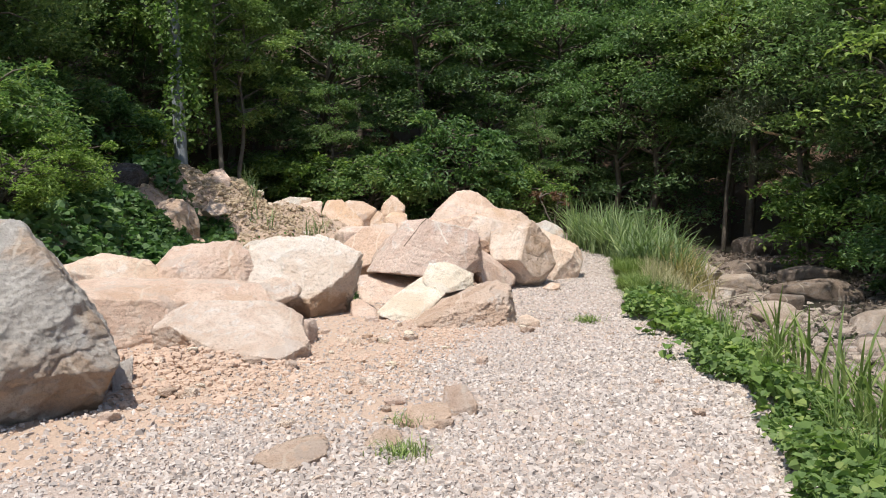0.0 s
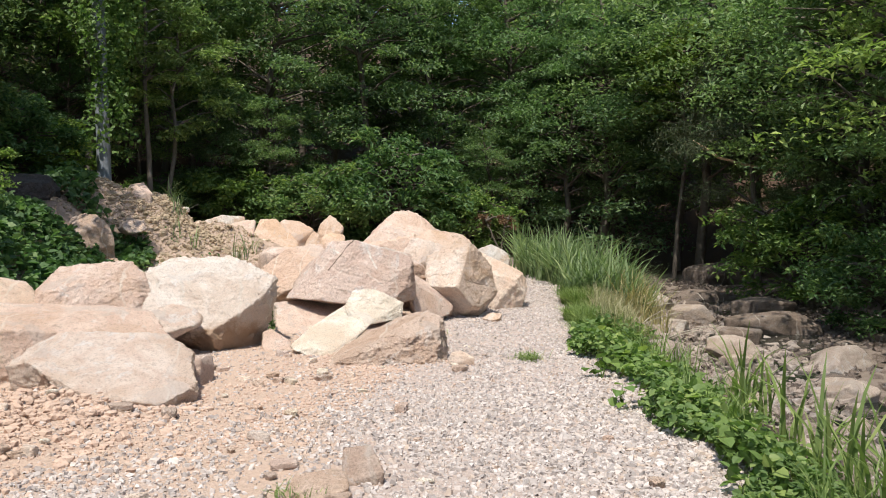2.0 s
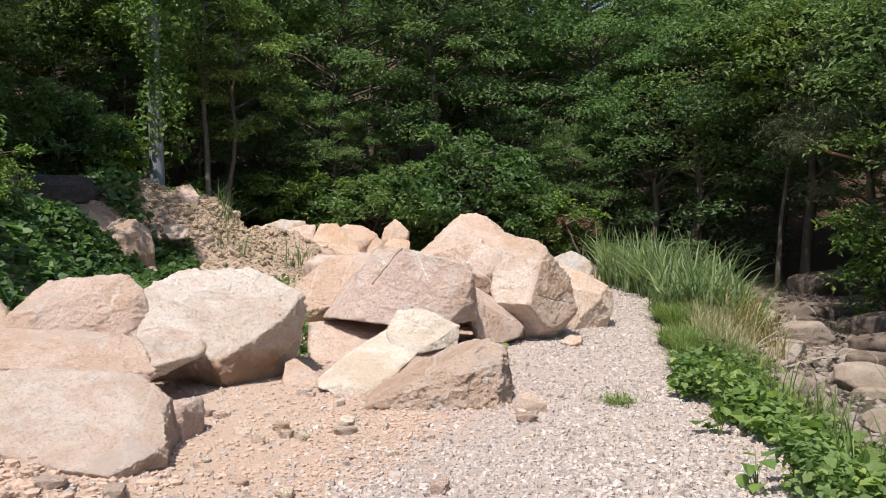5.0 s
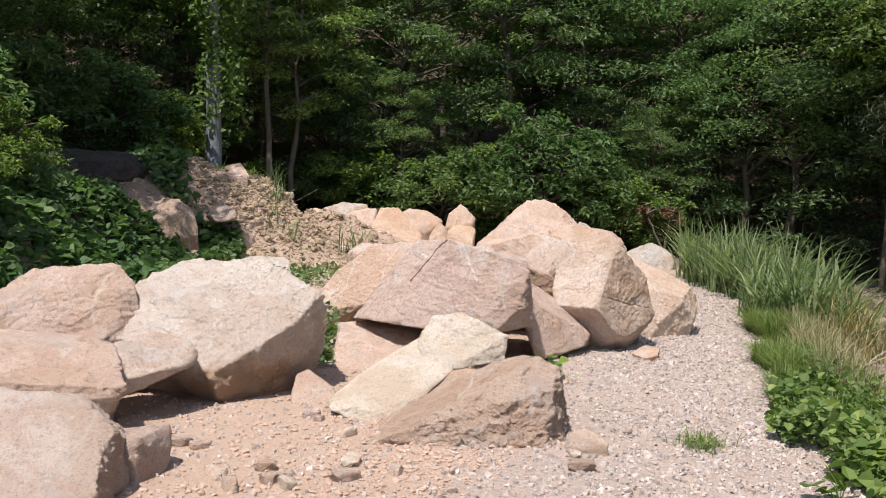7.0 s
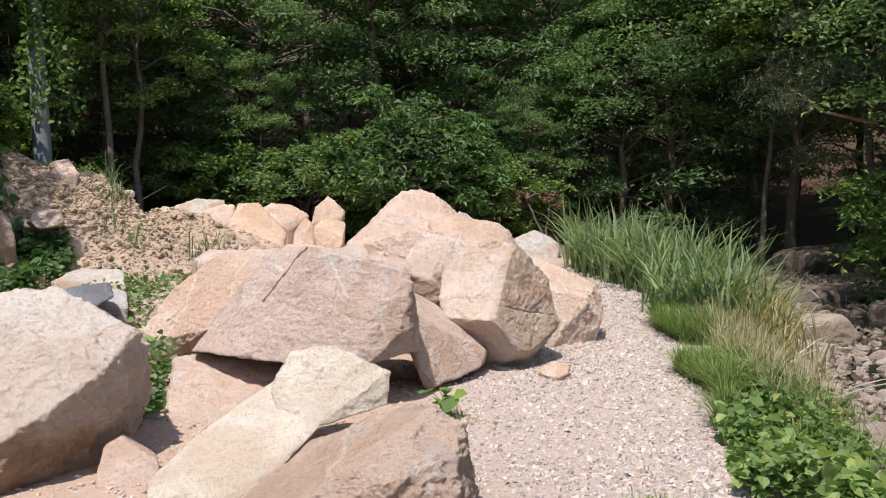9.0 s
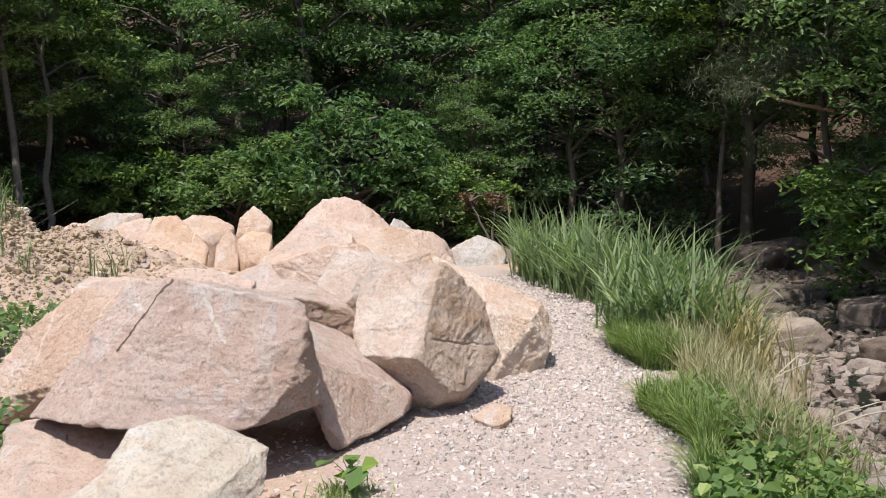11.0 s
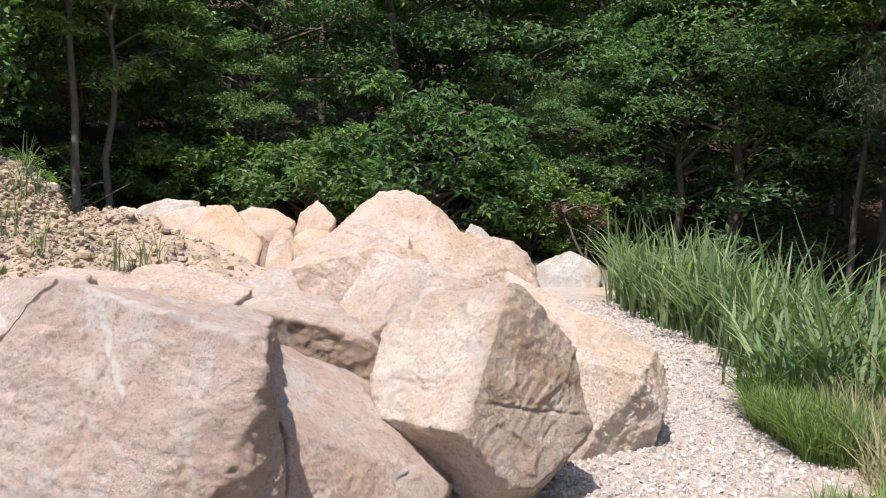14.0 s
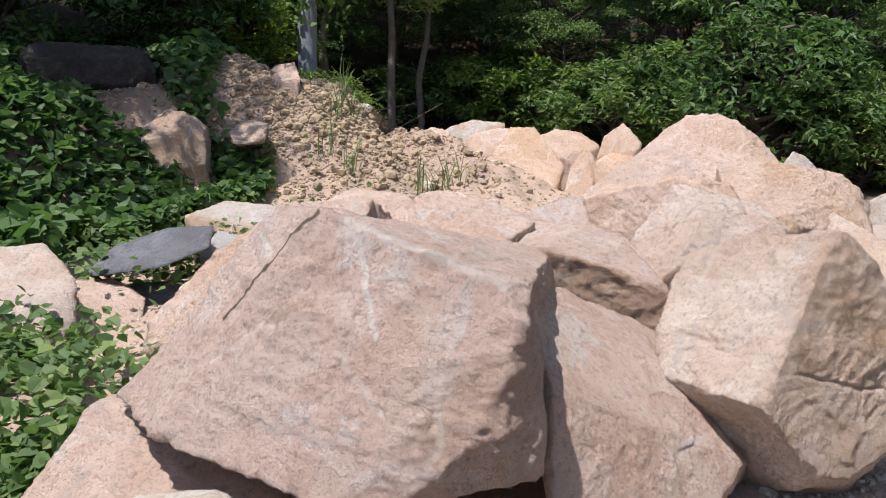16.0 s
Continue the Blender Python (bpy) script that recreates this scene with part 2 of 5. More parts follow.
def plain(name, col, var, scale, rough=0.85, depth=0.01):
    m, nt, b = material(name)
    geo = nt.nodes.new("ShaderNodeNewGeometry").outputs["Position"]
    f = noise_tex(nt, geo, scale, 8, 0.7)
    g2 = noise_tex(nt, geo, scale * 0.15, 4, 0.6)
    c = mix(nt, ramp(nt, f, (0.3, (0,)), (0.7, (1,))), col, var)
    c = mix(nt, ramp(nt, g2, (0.4, (0,)), (0.7, (0.4,))), c, tuple(0.6 * v for v in col))
    nt.links.new(c, b.inputs["Base Color"])
    b.inputs["Roughness"].default_value = rough
    bump(nt, b, f, 0.6, depth)
    return m


BARK = plain("bark", (0.075, 0.058, 0.042), (0.15, 0.125, 0.10), 9, depth=0.02)
BARK_PALE = plain("bark_pale", (0.11, 0.095, 0.08), (0.21, 0.185, 0.16), 9, depth=0.02)
CONCRETE = plain("pole_concrete", (0.20, 0.22, 0.25), (0.28, 0.30, 0.33), 14, depth=0.004)
PALE_WOOD = plain("split_wood", (0.55, 0.36, 0.22), (0.66, 0.46, 0.30), 12)
CLOD = plain("earth_clod", (0.44, 0.305, 0.23), (0.575, 0.43, 0.34), 22, 0.95, 0.01)
CLOD_PALE = plain("earth_clod_pale", (0.31, 0.235, 0.155), (0.46, 0.36, 0.25), 16, 0.95, 0.01)


PLASTIC = plain("plastic_scrap", (0.05, 0.22, 0.20), (0.10, 0.33, 0.30), 8, 0.4)
STALK = plain("dry_stalk", (0.45, 0.40, 0.30), (0.6, 0.54, 0.42), 15)


def gravel_material():
    m, nt, b = material("crushed_gravel")
    geo = nt.nodes.new("ShaderNodeNewGeometry")
    col = ramp(nt, geo.outputs["Random Per Island"], (0.0, (0.30, 0.265, 0.245)), (0.3, (0.42, 0.365, 0.33)), (0.6, (0.50, 0.435, 0.395)), (0.85, (0.60, 0.54, 0.50)), (1.0, (0.47, 0.36, 0.28)))
    f = noise_tex(nt, geo.outputs["Position"], 60, 5, 0.7)
    col = mix(nt, ramp(nt, f, (0.35, (0.3,)), (0.6, (0,))), col, (0.28, 0.22, 0.19))
    nt.links.new(col, b.inputs["Base Color"])
    b.inputs["Roughness"].default_value = 0.9
    bump(nt, b, f, 0.5, 0.005)
    return m


GRAVEL = gravel_material()


def ground_material():
    """Earth that turns to gravel dust on the track, dry soil on the banks and leaf litter under the trees, by the zone attribute."""
    m, nt, b = material("ground_earth")
    geo = nt.nodes.new("ShaderNodeNewGeometry").outputs["Position"]
    at = nt.nodes.new("ShaderNodeAttribute")
    at.attribute_name = "zone"
    sep = nt.nodes.new("ShaderNodeSeparateColor")
    nt.links.new(at.outputs["Color"], sep.inputs[0])
    big, mid, fine = noise_tex(nt, geo, 0.9, 5), noise_tex(nt, geo, 7, 7, 0.7), noise_tex(nt, geo, 55, 8, 0.75)
    vor = node(nt, "ShaderNodeTexVoronoi", Scale=30.0)
    nt.links.new(geo, vor.inputs["Vector"])
    earth = mix(nt, mid, (0.44, 0.315, 0.24), (0.58, 0.445, 0.355))
    track = mix(nt, vor.outputs["Distance"], (0.53, 0.435, 0.385), (0.40, 0.32, 0.275))
    edge = ramp(nt, mid, (0.35, (0,)), (0.65, (1,)))
    zone = nt.nodes.new("ShaderNodeMath")
    zone.operation = "MULTIPLY_ADD"
    nt.links.new(edge, zone.inputs[0])
    zone.inputs[1].default_value = 0.5
    nt.links.new(sep.outputs[0], zone.inputs[2])
    col = mix(nt, ramp(nt, zone.outputs[0], (0.55, (0,)), (0.95, (1,))), earth, track)
    # leaf litter, toned almost black to carry the shade under the trees
    litter = mix(nt, mid, (0.035, 0.024, 0.016), (0.10, 0.06, 0.04))
    col = mix(nt, sep.outputs[1], col, litter)
    bed = mix(nt, mid, (0.12, 0.095, 0.078), (0.28, 0.225, 0.185))
    col = mix(nt, sep.outputs[2], col, bed)
    col = mix(nt, ramp(nt, fine, (0.3, (0.4,)), (0.55, (0,))), col, (0.16, 0.11, 0.08))
    nt.links.new(col, b.inputs["Base Color"])
    b.inputs["Roughness"].default_value = 0.95
    b.inputs["Specular IOR Level"].default_value = 0.2
    n1 = bump(nt, b, mid, 0.6, 0.05)
    bump(nt, b, fine, 0.8, 0.015, n1)
    return m


GROUND = ground_material()
wm, wnt, wb = material("creek_water")
wb.inputs["Base Color"].default_value = (0.02, 0.022, 0.018, 1)
wb.inputs["Roughness"].default_value = 0.08
bump(wnt, wb, noise_tex(wnt, wnt.nodes.new("ShaderNodeNewGeometry").outputs["Position"], 3.0, 4), 0.25, 0.05)
WATER = wm

# ---- shapes ----
RNG = np.random.default_rng(7)


def smooth01(a):
    a = np.clip(a, 0.0, 1.0)
    return a * a * (3 - 2 * a)


def mesh_from(name, verts, faces, mat, smooth=False):
    """A mesh of equal-sided faces from arrays."""
    verts, faces = np.asarray(verts, np.float32), np.asarray(faces, np.int32)
    me = bpy.data.meshes.new(name)
    me.vertices.add(len(verts))
    me.vertices.foreach_set("co", verts.ravel())
    k = faces.shape[1]
    me.loops.add(faces.size)
    me.loops.foreach_set("vertex_index", faces.ravel())
    me.polygons.add(len(faces))
    me.polygons.foreach_set("loop_start", np.arange(0, faces.size, k, dtype=np.int32))
    me.polygons.foreach_set("loop_total", np.full(len(faces), k, np.int32))
    me.update(calc_edges=True)
    me.polygons.foreach_set("use_smooth", np.full(len(faces), smooth))
    me.materials.append(mat)
    return me


def lattice(p, seed=0):
    """Value noise in -1..1 for rows of points."""
    q = np.floor(p).astype(np.int64)
    f = p - q
    f = f * f * (3 - 2 * f)
    total = 0.0
    for dx in (0, 1):
        for dy in (0, 1):
            for dz in (0, 1):
                h = (q[:, 0] + dx) * 374761393 + (q[:, 1] + dy) * 668265263 + (q[:, 2] + dz) * 2147483647 + seed * 974711
                h = (h ^ (h >> 13)) * 1274126177
                h = ((h ^ (h >> 16)) & 0xFFFFFF) / 0xFFFFFF
                w = (f[:, 0] if dx else 1 - f[:, 0]) * (f[:, 1] if dy else 1 - f[:, 1]) * (f[:, 2] if dz else 1 - f[:, 2])
                total = total + w * h
    return total * 2 - 1


def fbm(p, octaves=4, seed=0, gain=0.5):
    out, amp = 0.0, 1.0
    for o in range(octaves):
        out = out + amp * lattice(p * 2.0**o + 17.3 * o, seed + o)
        amp *= gain
    return out


def ball(levels):
    bm = bmesh.new()
    bmesh.ops.create_icosphere(bm, subdivisions=levels, radius=1)
    v = np.array([x.co for x in bm.verts])
    f = np.array([[x.index for x in y.verts] for y in bm.faces])
    bm.free()
    return v, f


BALLS = {n: ball(n) for n in (1, 2, 3, 4, 5, 6, 7)}

# ---- the lie of the land ----
EDGE_Y = [-40, 0, 5, 7, 9.6, 11.2, 14.8, 17.9, 19.5, 22, 24, 26, 30, 60]
EDGE_X = [1.6, 1.6, 2.0, 2.35, 2.5, 2.4, 2.95, 3.5, 3.45, 3.15, 2.6, 1.6, -2, -30]


def land(x, y):
    """Height of the ground in the plan."""
    x, y = np.atleast_1d(np.asarray(x, float)), np.atleast_1d(np.asarray(y, float))
    z = -0.35 + 0.05 * np.clip(y, -4, 34)
    edge = np.interp(y, EDGE_Y, EDGE_X)
    edge = np.where(y > 20, np.maximum(edge, 3.2), edge)
    off = x - edge
    z = z - 0.75 * smooth01((off - 0.35) / 1.9)                       # bank down to the creek bed
    z = z + 5.0 * np.clip((x - 10.5) / 12, 0, 6) ** 1.1             # far bank
    left = np.minimum(-4.6 - 0.10 * (y - 14), -4.3)
    z = z + np.where(y > 9, 1, np.clip((y - 4) / 5, 0, 1)) * 1.3 * smooth01((left - x) / 1.6) + 0.25 * np.clip(left - 1.5 - x, 0, 40)
    z = z + 0.34 * np.clip(y - 31 - 0.25 * np.clip(x, 0, 20), 0, 90)     # wooded hillside
    # heap of excavated earth
    mx, my = x + 5.2, y - 21.8
    heap = 1.75 * np.exp(-((mx * 0.92 + my * 0.4) ** 2 / 2.0 + (-mx * 0.4 + my * 0.92) ** 2 / 1.6) * 0.75)
    mx, my = x + 3.9, y - 23.0
    heap = np.maximum(heap, 0.95 * np.exp(-(mx**2 / 3.2 + my**2 / 2.0)))
    p = np.stack([x, y, 0 * x], 1)
    z = z + heap * (1 + 0.10 * fbm(p * 1.7, 3, 71)) + np.clip(heap, 0, 0.6) * (0.16 * fbm(p * 3.1, 3, 72) + 0.07 * np.abs(fbm(p * 8.0, 2, 73)))
    rough = 0.25 + 0.75 * smooth01((-1.0 - x) / 1.5) + 0.8 * smooth01((off - 0.5) / 1.5)
    rough = rough + 1.6 * np.clip(heap, 0, 1)
    z = z + rough * (0.035 * fbm(p * 1.1, 3, 5) + 0.018 * fbm(p * 5.0, 3, 9))
    # loose earth pushed up between the front boulders
    z = z + 0.16 * np.exp(-(((x + 2.4) / 0.75) ** 2 + ((y - 8.15) / 0.8) ** 2)) * (1 + 0.5 * fbm(p * 6, 3, 3))
    z = z + 0.03 * np.exp(-(((x + 0.1) / 1.0) ** 2 + ((y - 6.4) / 0.9) ** 2)) * (0.6 + 0.6 * fbm(p * 4, 3, 4))
    return z


def graded(lo, hi, near_lo, near_hi, fine):
    core = np.arange(near_lo, near_hi + fine / 2, fine)
    up = near_hi + np.cumsum(fine * 1.13 ** np.arange(1, 200))
    down = near_lo - np.cumsum(fine * 1.13 ** np.arange(1, 200))
    return np.concatenate([down[down > lo][::-1], core, up[up < hi]])


def build_ground():
    xs, ys = graded(-500, 500, -7.0, 6.5, 0.06), graded(-400, 700, 3.5, 23.5, 0.07)
    gx, gy = np.meshgrid(xs, ys)
    x, y = gx.ravel(), gy.ravel()
    z = land(x, y)
    n, m = len(xs), len(ys)
    idx = np.arange(n * m).reshape(m, n)
    faces = np.stack([idx[:-1, :-1], idx[:-1, 1:], idx[1:, 1:], idx[1:, :-1]], -1).reshape(-1, 4)
    me = mesh_from("ground", np.stack([x, y, z], 1), faces, GROUND, True)
    edge = np.interp(y, EDGE_Y, EDGE_X)
    off = x - edge
    inner = np.interp(y, [0, 5, 6.5, 7.5, 9, 11, 12.5, 14, 30], [-3.0, -2.6, -1.7, -0.6, 0.1, 0.6, 0.9, 0.7, 0.5])
    track = smooth01((x - inner + 0.7) / 1.2) * (1 - smooth01((off - 0.1) / 0.5))
    track = track * (1 - 0.95 * np.exp(-(((x + 0.6) / 0.8) ** 2 + ((y - 7.1) / 1.2) ** 2)))
    litter = np.maximum(smooth01((y - 26.5 - 0.3 * np.clip(x, -3, 9)) / 3), smooth01((-5.2 - 0.1 * (y - 14) - x) / 1.2) * (1 - np.exp(-((x + 5) ** 2 + (y - 22) ** 2) / 5)))
    litter = np.maximum(litter, smooth01((x - 10) / 1.5))
    bed = np.maximum(smooth01((off - 0.8) / 0.8), 0.4 * np.exp(-(((x + 4.6) / 1.8) ** 2 + ((y - 22.2) / 1.6) ** 2)))
    col = me.color_attributes.new("zone", "FLOAT_COLOR", "POINT")
    col.data.foreach_set("color", np.stack([track, litter, bed * (1 - litter), 1 + 0 * x], 1).astype(np.float32).ravel())
    return tagged(new("ground", me), "reddish dirt and gravel ground sloping to a creek bed", "ground", kind="structure")


build_ground()


# ---- boulders ----
def support(v, facets, soft, seed, chips):
    """Radius of a faceted block in the directions v: facets are (bearing, elevation, distance from the middle)."""
    rng = np.random.default_rng(seed)
    f = np.array(facets, float)
    a, e = np.radians(f[:, 0]), np.radians(f[:, 1])
    nrm, d = np.stack([np.cos(e) * np.cos(a), np.cos(e) * np.sin(a), np.sin(e)], 1), f[:, 2]
    if chips:
        # knock corners and edges off: shallow cuts just inside the block's reach in each direction
        u = rng.normal(size=(900, 3))
        u /= np.linalg.norm(u, axis=1)[:, None]
        tip = u * np.min(np.where(u @ nrm.T > 1e-3, d / np.maximum(u @ nrm.T, 1e-3), 99), axis=1)[:, None]
        cut = rng.normal(size=(chips, 3))
        cut /= np.linalg.norm(cut, axis=1)[:, None]
        reach = (cut @ tip.T).max(1)
        nrm, d = np.concatenate([nrm, cut]), np.concatenate([d, reach * rng.uniform(0.97 if len(f) > 9 else 0.88, 0.998 if len(f) > 9 else 0.97, chips)])
    c = np.maximum(v @ nrm.T, 0) / d
    top = c.max(1)
    return 1 / (top * ((c / top[:, None]) ** soft).sum(1) ** (1 / soft))


SEED = [11]


def scoops(p, seed):
    """Shell-shaped breaks: hollow cells that meet in crisp ridges, from 0 in a hollow to about 0.5 on a ridge."""
    q = p - 0.5
    base = np.floor(q).astype(np.int64)
    best = np.full(len(p), 9.0)
    for dx in (0, 1):
        for dy in (0, 1):
            for dz in (0, 1):
                c = base + np.array([dx, dy, dz])
                h = c[:, 0] * 374761393 + c[:, 1] * 668265263 + c[:, 2] * 1440662683 + seed * 974711
                h = (h ^ (h >> 13)) * 1274126177
                h = h ^ (h >> 16)
                jit = np.stack([(h & 1023), (h >> 10) & 1023, (h >> 20) & 1023], 1) / 1023 - 0.5
                d = p - (c + 0.5 + 0.66 * jit)
                best = np.minimum(best, (d * d).sum(1) + 0.25 * (((h >> 5) & 255) / 255))
    return best


def broken_face(w, size, seed):
    """Relief of a quarried face in metres: large and small breaks, ledges and a few open cracks."""
    rng = np.random.default_rng(seed)
    turn = np.linalg.qr(rng.normal(size=(3, 3)))[0]
    q = w @ turn
    warp = np.stack([lattice(q * 3.1 / size + 9 * k, seed + k) for k in range(3)], 1) * 0.16 + np.stack([lattice(q * 9 / size + 5 * k, seed + 7 + k) for k in range(3)], 1) * 0.05
    u = q / size
    out = 0.085 * size * (scoops((u + warp) * np.array([1.5, 1.5, 2.3]), seed) - 0.3)
    patch = smooth01(0.5 + 1.2 * fbm(u * 1.9, 2, seed + 3))
    out = out + 0.036 * size * patch * (scoops((u + 0.7 * warp) * np.array([4.2, 4.2, 7.5]), seed + 1) - 0.3)
    if size > 0.25:
        step = u[:, 2] * 7 + 2.4 * fbm(u * 1.3, 3, seed + 11)
        saw = step - np.floor(step)
        out = out + 0.011 * size * smooth01(0.3 + 1.6 * fbm(u * 1.5, 2, seed + 5)) * (np.where(saw < 0.9, saw / 0.9, (1 - saw) * 10) - 0.5)
        for k in range(2):
            n = rng.normal(size=3)
            n /= np.linalg.norm(n)
            d = np.abs((u + 0.35 * warp) @ n - ((w / size) @ turn).mean(0) @ n - rng.uniform(-0.35, 0.35)) * size
            out = out - 0.011 * np.exp(-((d / 0.008) ** 2)) * smooth01(2.5 * fbm(u * 1.1, 2, seed + 20 + k))
    return out


def block_mesh(lobes, mat, level, soft=340, rough=1.0, chips=9, smooth=True):
    vs, fs, n = [], [], 0
    for (cx, cy, cz), facets in lobes:
        SEED[0] += 1
        v, f = BALLS[level]
        axes = np.concatenate([np.eye(3), -np.eye(3)])
        ext = support(axes, facets, soft, SEED[0], 0)
        v = v * (ext[:3] + ext[3:])
        v = v / np.linalg.norm(v, axis=1)[:, None]
        r = support(v, facets, soft, SEED[0], chips)
        size = float(np.mean(ext))
        p = v * r[:, None] * 1.025
        w = p + np.array([cx, cy, cz])
        ridge = -0.010 * np.abs(fbm(w * np.array([2.2, 2.2, 3.4]) / size, 5, SEED[0] + 60, 0.55))
        grain = 0.0075 * fbm(w * 24, 3, SEED[0] + 80, 0.7) * min(1.0, 1.5 * size) / size
        p = p * (1 + rough * (ridge + grain))[:, None]
        if level > 3:
            p = p + v * (rough * broken_face(w, size, SEED[0] + 90))[:, None]
        vs.append(p + np.array([cx, cy, cz]))
        fs.append(f + n)
        n += len(v)
    v = np.concatenate(vs)
    base = np.array([(v[:, 0].min() + v[:, 0].max()) / 2, (v[:, 1].min() + v[:, 1].max()) / 2, v[:, 2].min()])
    return mesh_from("boulder", v - base, np.concatenate(fs), mat, smooth), base


def boulder(lobes, stone, level, label, rough=1.0):
    me, base = block_mesh(lobes, STONE[stone], level, rough=rough, chips=9 if len(lobes[0][1]) > 9 else 16)
    kind = "boulder" if "boulder" in label else "stone"
    ob = new(kind, me)
    ob.location = base
    return tagged(ob, label, kind, group="quarried boulders" if kind == "boulder" else "loose stones")


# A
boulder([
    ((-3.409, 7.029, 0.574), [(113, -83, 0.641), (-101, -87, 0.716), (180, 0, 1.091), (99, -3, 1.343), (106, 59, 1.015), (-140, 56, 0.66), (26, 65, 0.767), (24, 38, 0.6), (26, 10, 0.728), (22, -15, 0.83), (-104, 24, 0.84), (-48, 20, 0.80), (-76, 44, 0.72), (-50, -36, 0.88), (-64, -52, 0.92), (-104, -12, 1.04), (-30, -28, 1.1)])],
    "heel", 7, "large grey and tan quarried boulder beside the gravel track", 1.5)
# C
boulder([
    ((-2.03, 9.02, 0.27), [(-80, 62, 0.12), (-122, -12, 0.39), (-98, -38, 0.38), (90, 80, 0.379), (-150, 60, 0.422), (12, 8, 0.644), (-38, -8, 0.675), (-30, -40, 0.639), (30, 45, 0.57), (172, 5, 0.843), (100, 0, 0.55), (0, -90, 0.4)])],
    "cream", 7, "pale tan boulder block sunk in reddish dirt", 1.4)
# Bslab
boulder([
    ((-3.012, 10.15, 0.372), [(-63, 82, 0.314), (61, -85, 0.336), (-54, 65, 0.322), (-62, 16, 0.414), (-164, -18, 0.913), (128, -24, 0.685), (67, 85, 0.404), (81, -1, 0.676), (-140, -41, 0.731), (122, -16, 0.701), (-58, -6, 0.469), (37, -3, 0.99), (-59, -48, 0.491), (15, -33, 0.896), (-135, -56, 0.64)])],
    "pink", 7, "long pinkish stone slab leaning on neighbouring boulders")
# Bwhite
boulder([
    ((-3.96, 11.189, 0.507), [(90, -87, 0.377), (-65, -5, 0.589), (-167, -4, 0.575), (-45, 55, 0.502), (166, -4, 0.6), (-56, 77, 0.478), (28, -7, 0.543), (51, 78, 0.488), (-175, 63, 0.564), (29, 34, 0.513), (91, -5, 0.743), (60, -5, 0.63)])],
    "cream", 6, "weathered cream boulder with flat sunlit top")
# Bpink
boulder([
    ((-3.051, 11.762, 0.575), [(90, -87, 0.417), (-113, 68, 0.517), (-160, -5, 0.603), (-68, 39, 0.593), (82, -4, 0.616), (35, -4, 0.441), (176, -5, 0.692), (140, 83, 0.552), (-162, 43, 0.6), (35, 9, 0.464), (-63, -10, 0.737), (-73, 49, 0.565), (64, -3, 0.541), (-112, -8, 0.814), (-29, -8, 0.745), (38, 36, 0.574), (-39, 27, 0.711), (54, -4, 0.519)])],
    "pink", 7, "pinkish boulder with broken side among the pile")
# Bbeam
boulder([
    ((-2.129, 10.858, 0.505), [(26, -69, 0.136), (-175, 69, 0.181), (113, -46, 0.195), (-51, 48, 0.157), (-64, 57, 0.161), (-38, -16, 0.244), (-164, -21, 0.332), (151, -28, 0.277), (65, 71, 0.291), (110, -38, 0.238), (42, -3, 0.423), (112, 1, 0.395)])],
    "cream", 5, "narrow tan stone beam bridging two boulders")
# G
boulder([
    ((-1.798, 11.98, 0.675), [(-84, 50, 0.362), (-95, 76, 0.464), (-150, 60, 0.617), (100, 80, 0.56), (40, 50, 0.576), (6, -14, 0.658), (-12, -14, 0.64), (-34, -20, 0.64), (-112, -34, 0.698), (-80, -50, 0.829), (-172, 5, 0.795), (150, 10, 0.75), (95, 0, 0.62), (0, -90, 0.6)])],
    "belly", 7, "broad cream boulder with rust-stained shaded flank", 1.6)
# smallblock
boulder([
    ((-1.515, 9.675, 0.241), [(-175, 83, 0.109), (144, -55, 0.098), (-148, 74, 0.116), (-12, 4, 0.163), (103, -30, 0.165), (-75, 11, 0.219), (-85, 21, 0.215), (-176, -78, 0.113), (-5, 24, 0.168), (137, 77, 0.131), (112, -86, 0.118), (-177, -20, 0.158), (-169, -18, 0.168), (40, -26, 0.192), (44, -1, 0.221), (-172, 15, 0.188)])],
    "pink", 5, "small squared pinkish stone block on dirt")
# wedge
boulder([
    ((-1.005, 11.646, 0.282), [(-66, 54, 0.08), (-168, -85, 0.119), (115, -54, 0.116), (-171, 5, 0.145), (27, 54, 0.095), (21, -8, 0.136), (178, 61, 0.159), (131, -48, 0.139)])],
    "pink", 5, "small tilted pinkish stone wedge between boulders")
# H
boulder([
    ((-0.813, 13.331, 0.405), [(-84, -90, 0.201), (-35, -82, 0.222), (-4, 0, 0.462), (-67, 72, 0.149), (-100, 58, 0.224), (110, 32, 0.489), (-171, -6, 0.413), (96, 0, 0.615), (115, 79, 0.269), (-25, 59, 0.258), (-167, 8, 0.42), (169, 81, 0.259), (-85, -66, 0.39), (-169, -47, 0.4)])],
    "pink", 7, "squat pinkish block supporting a larger boulder")
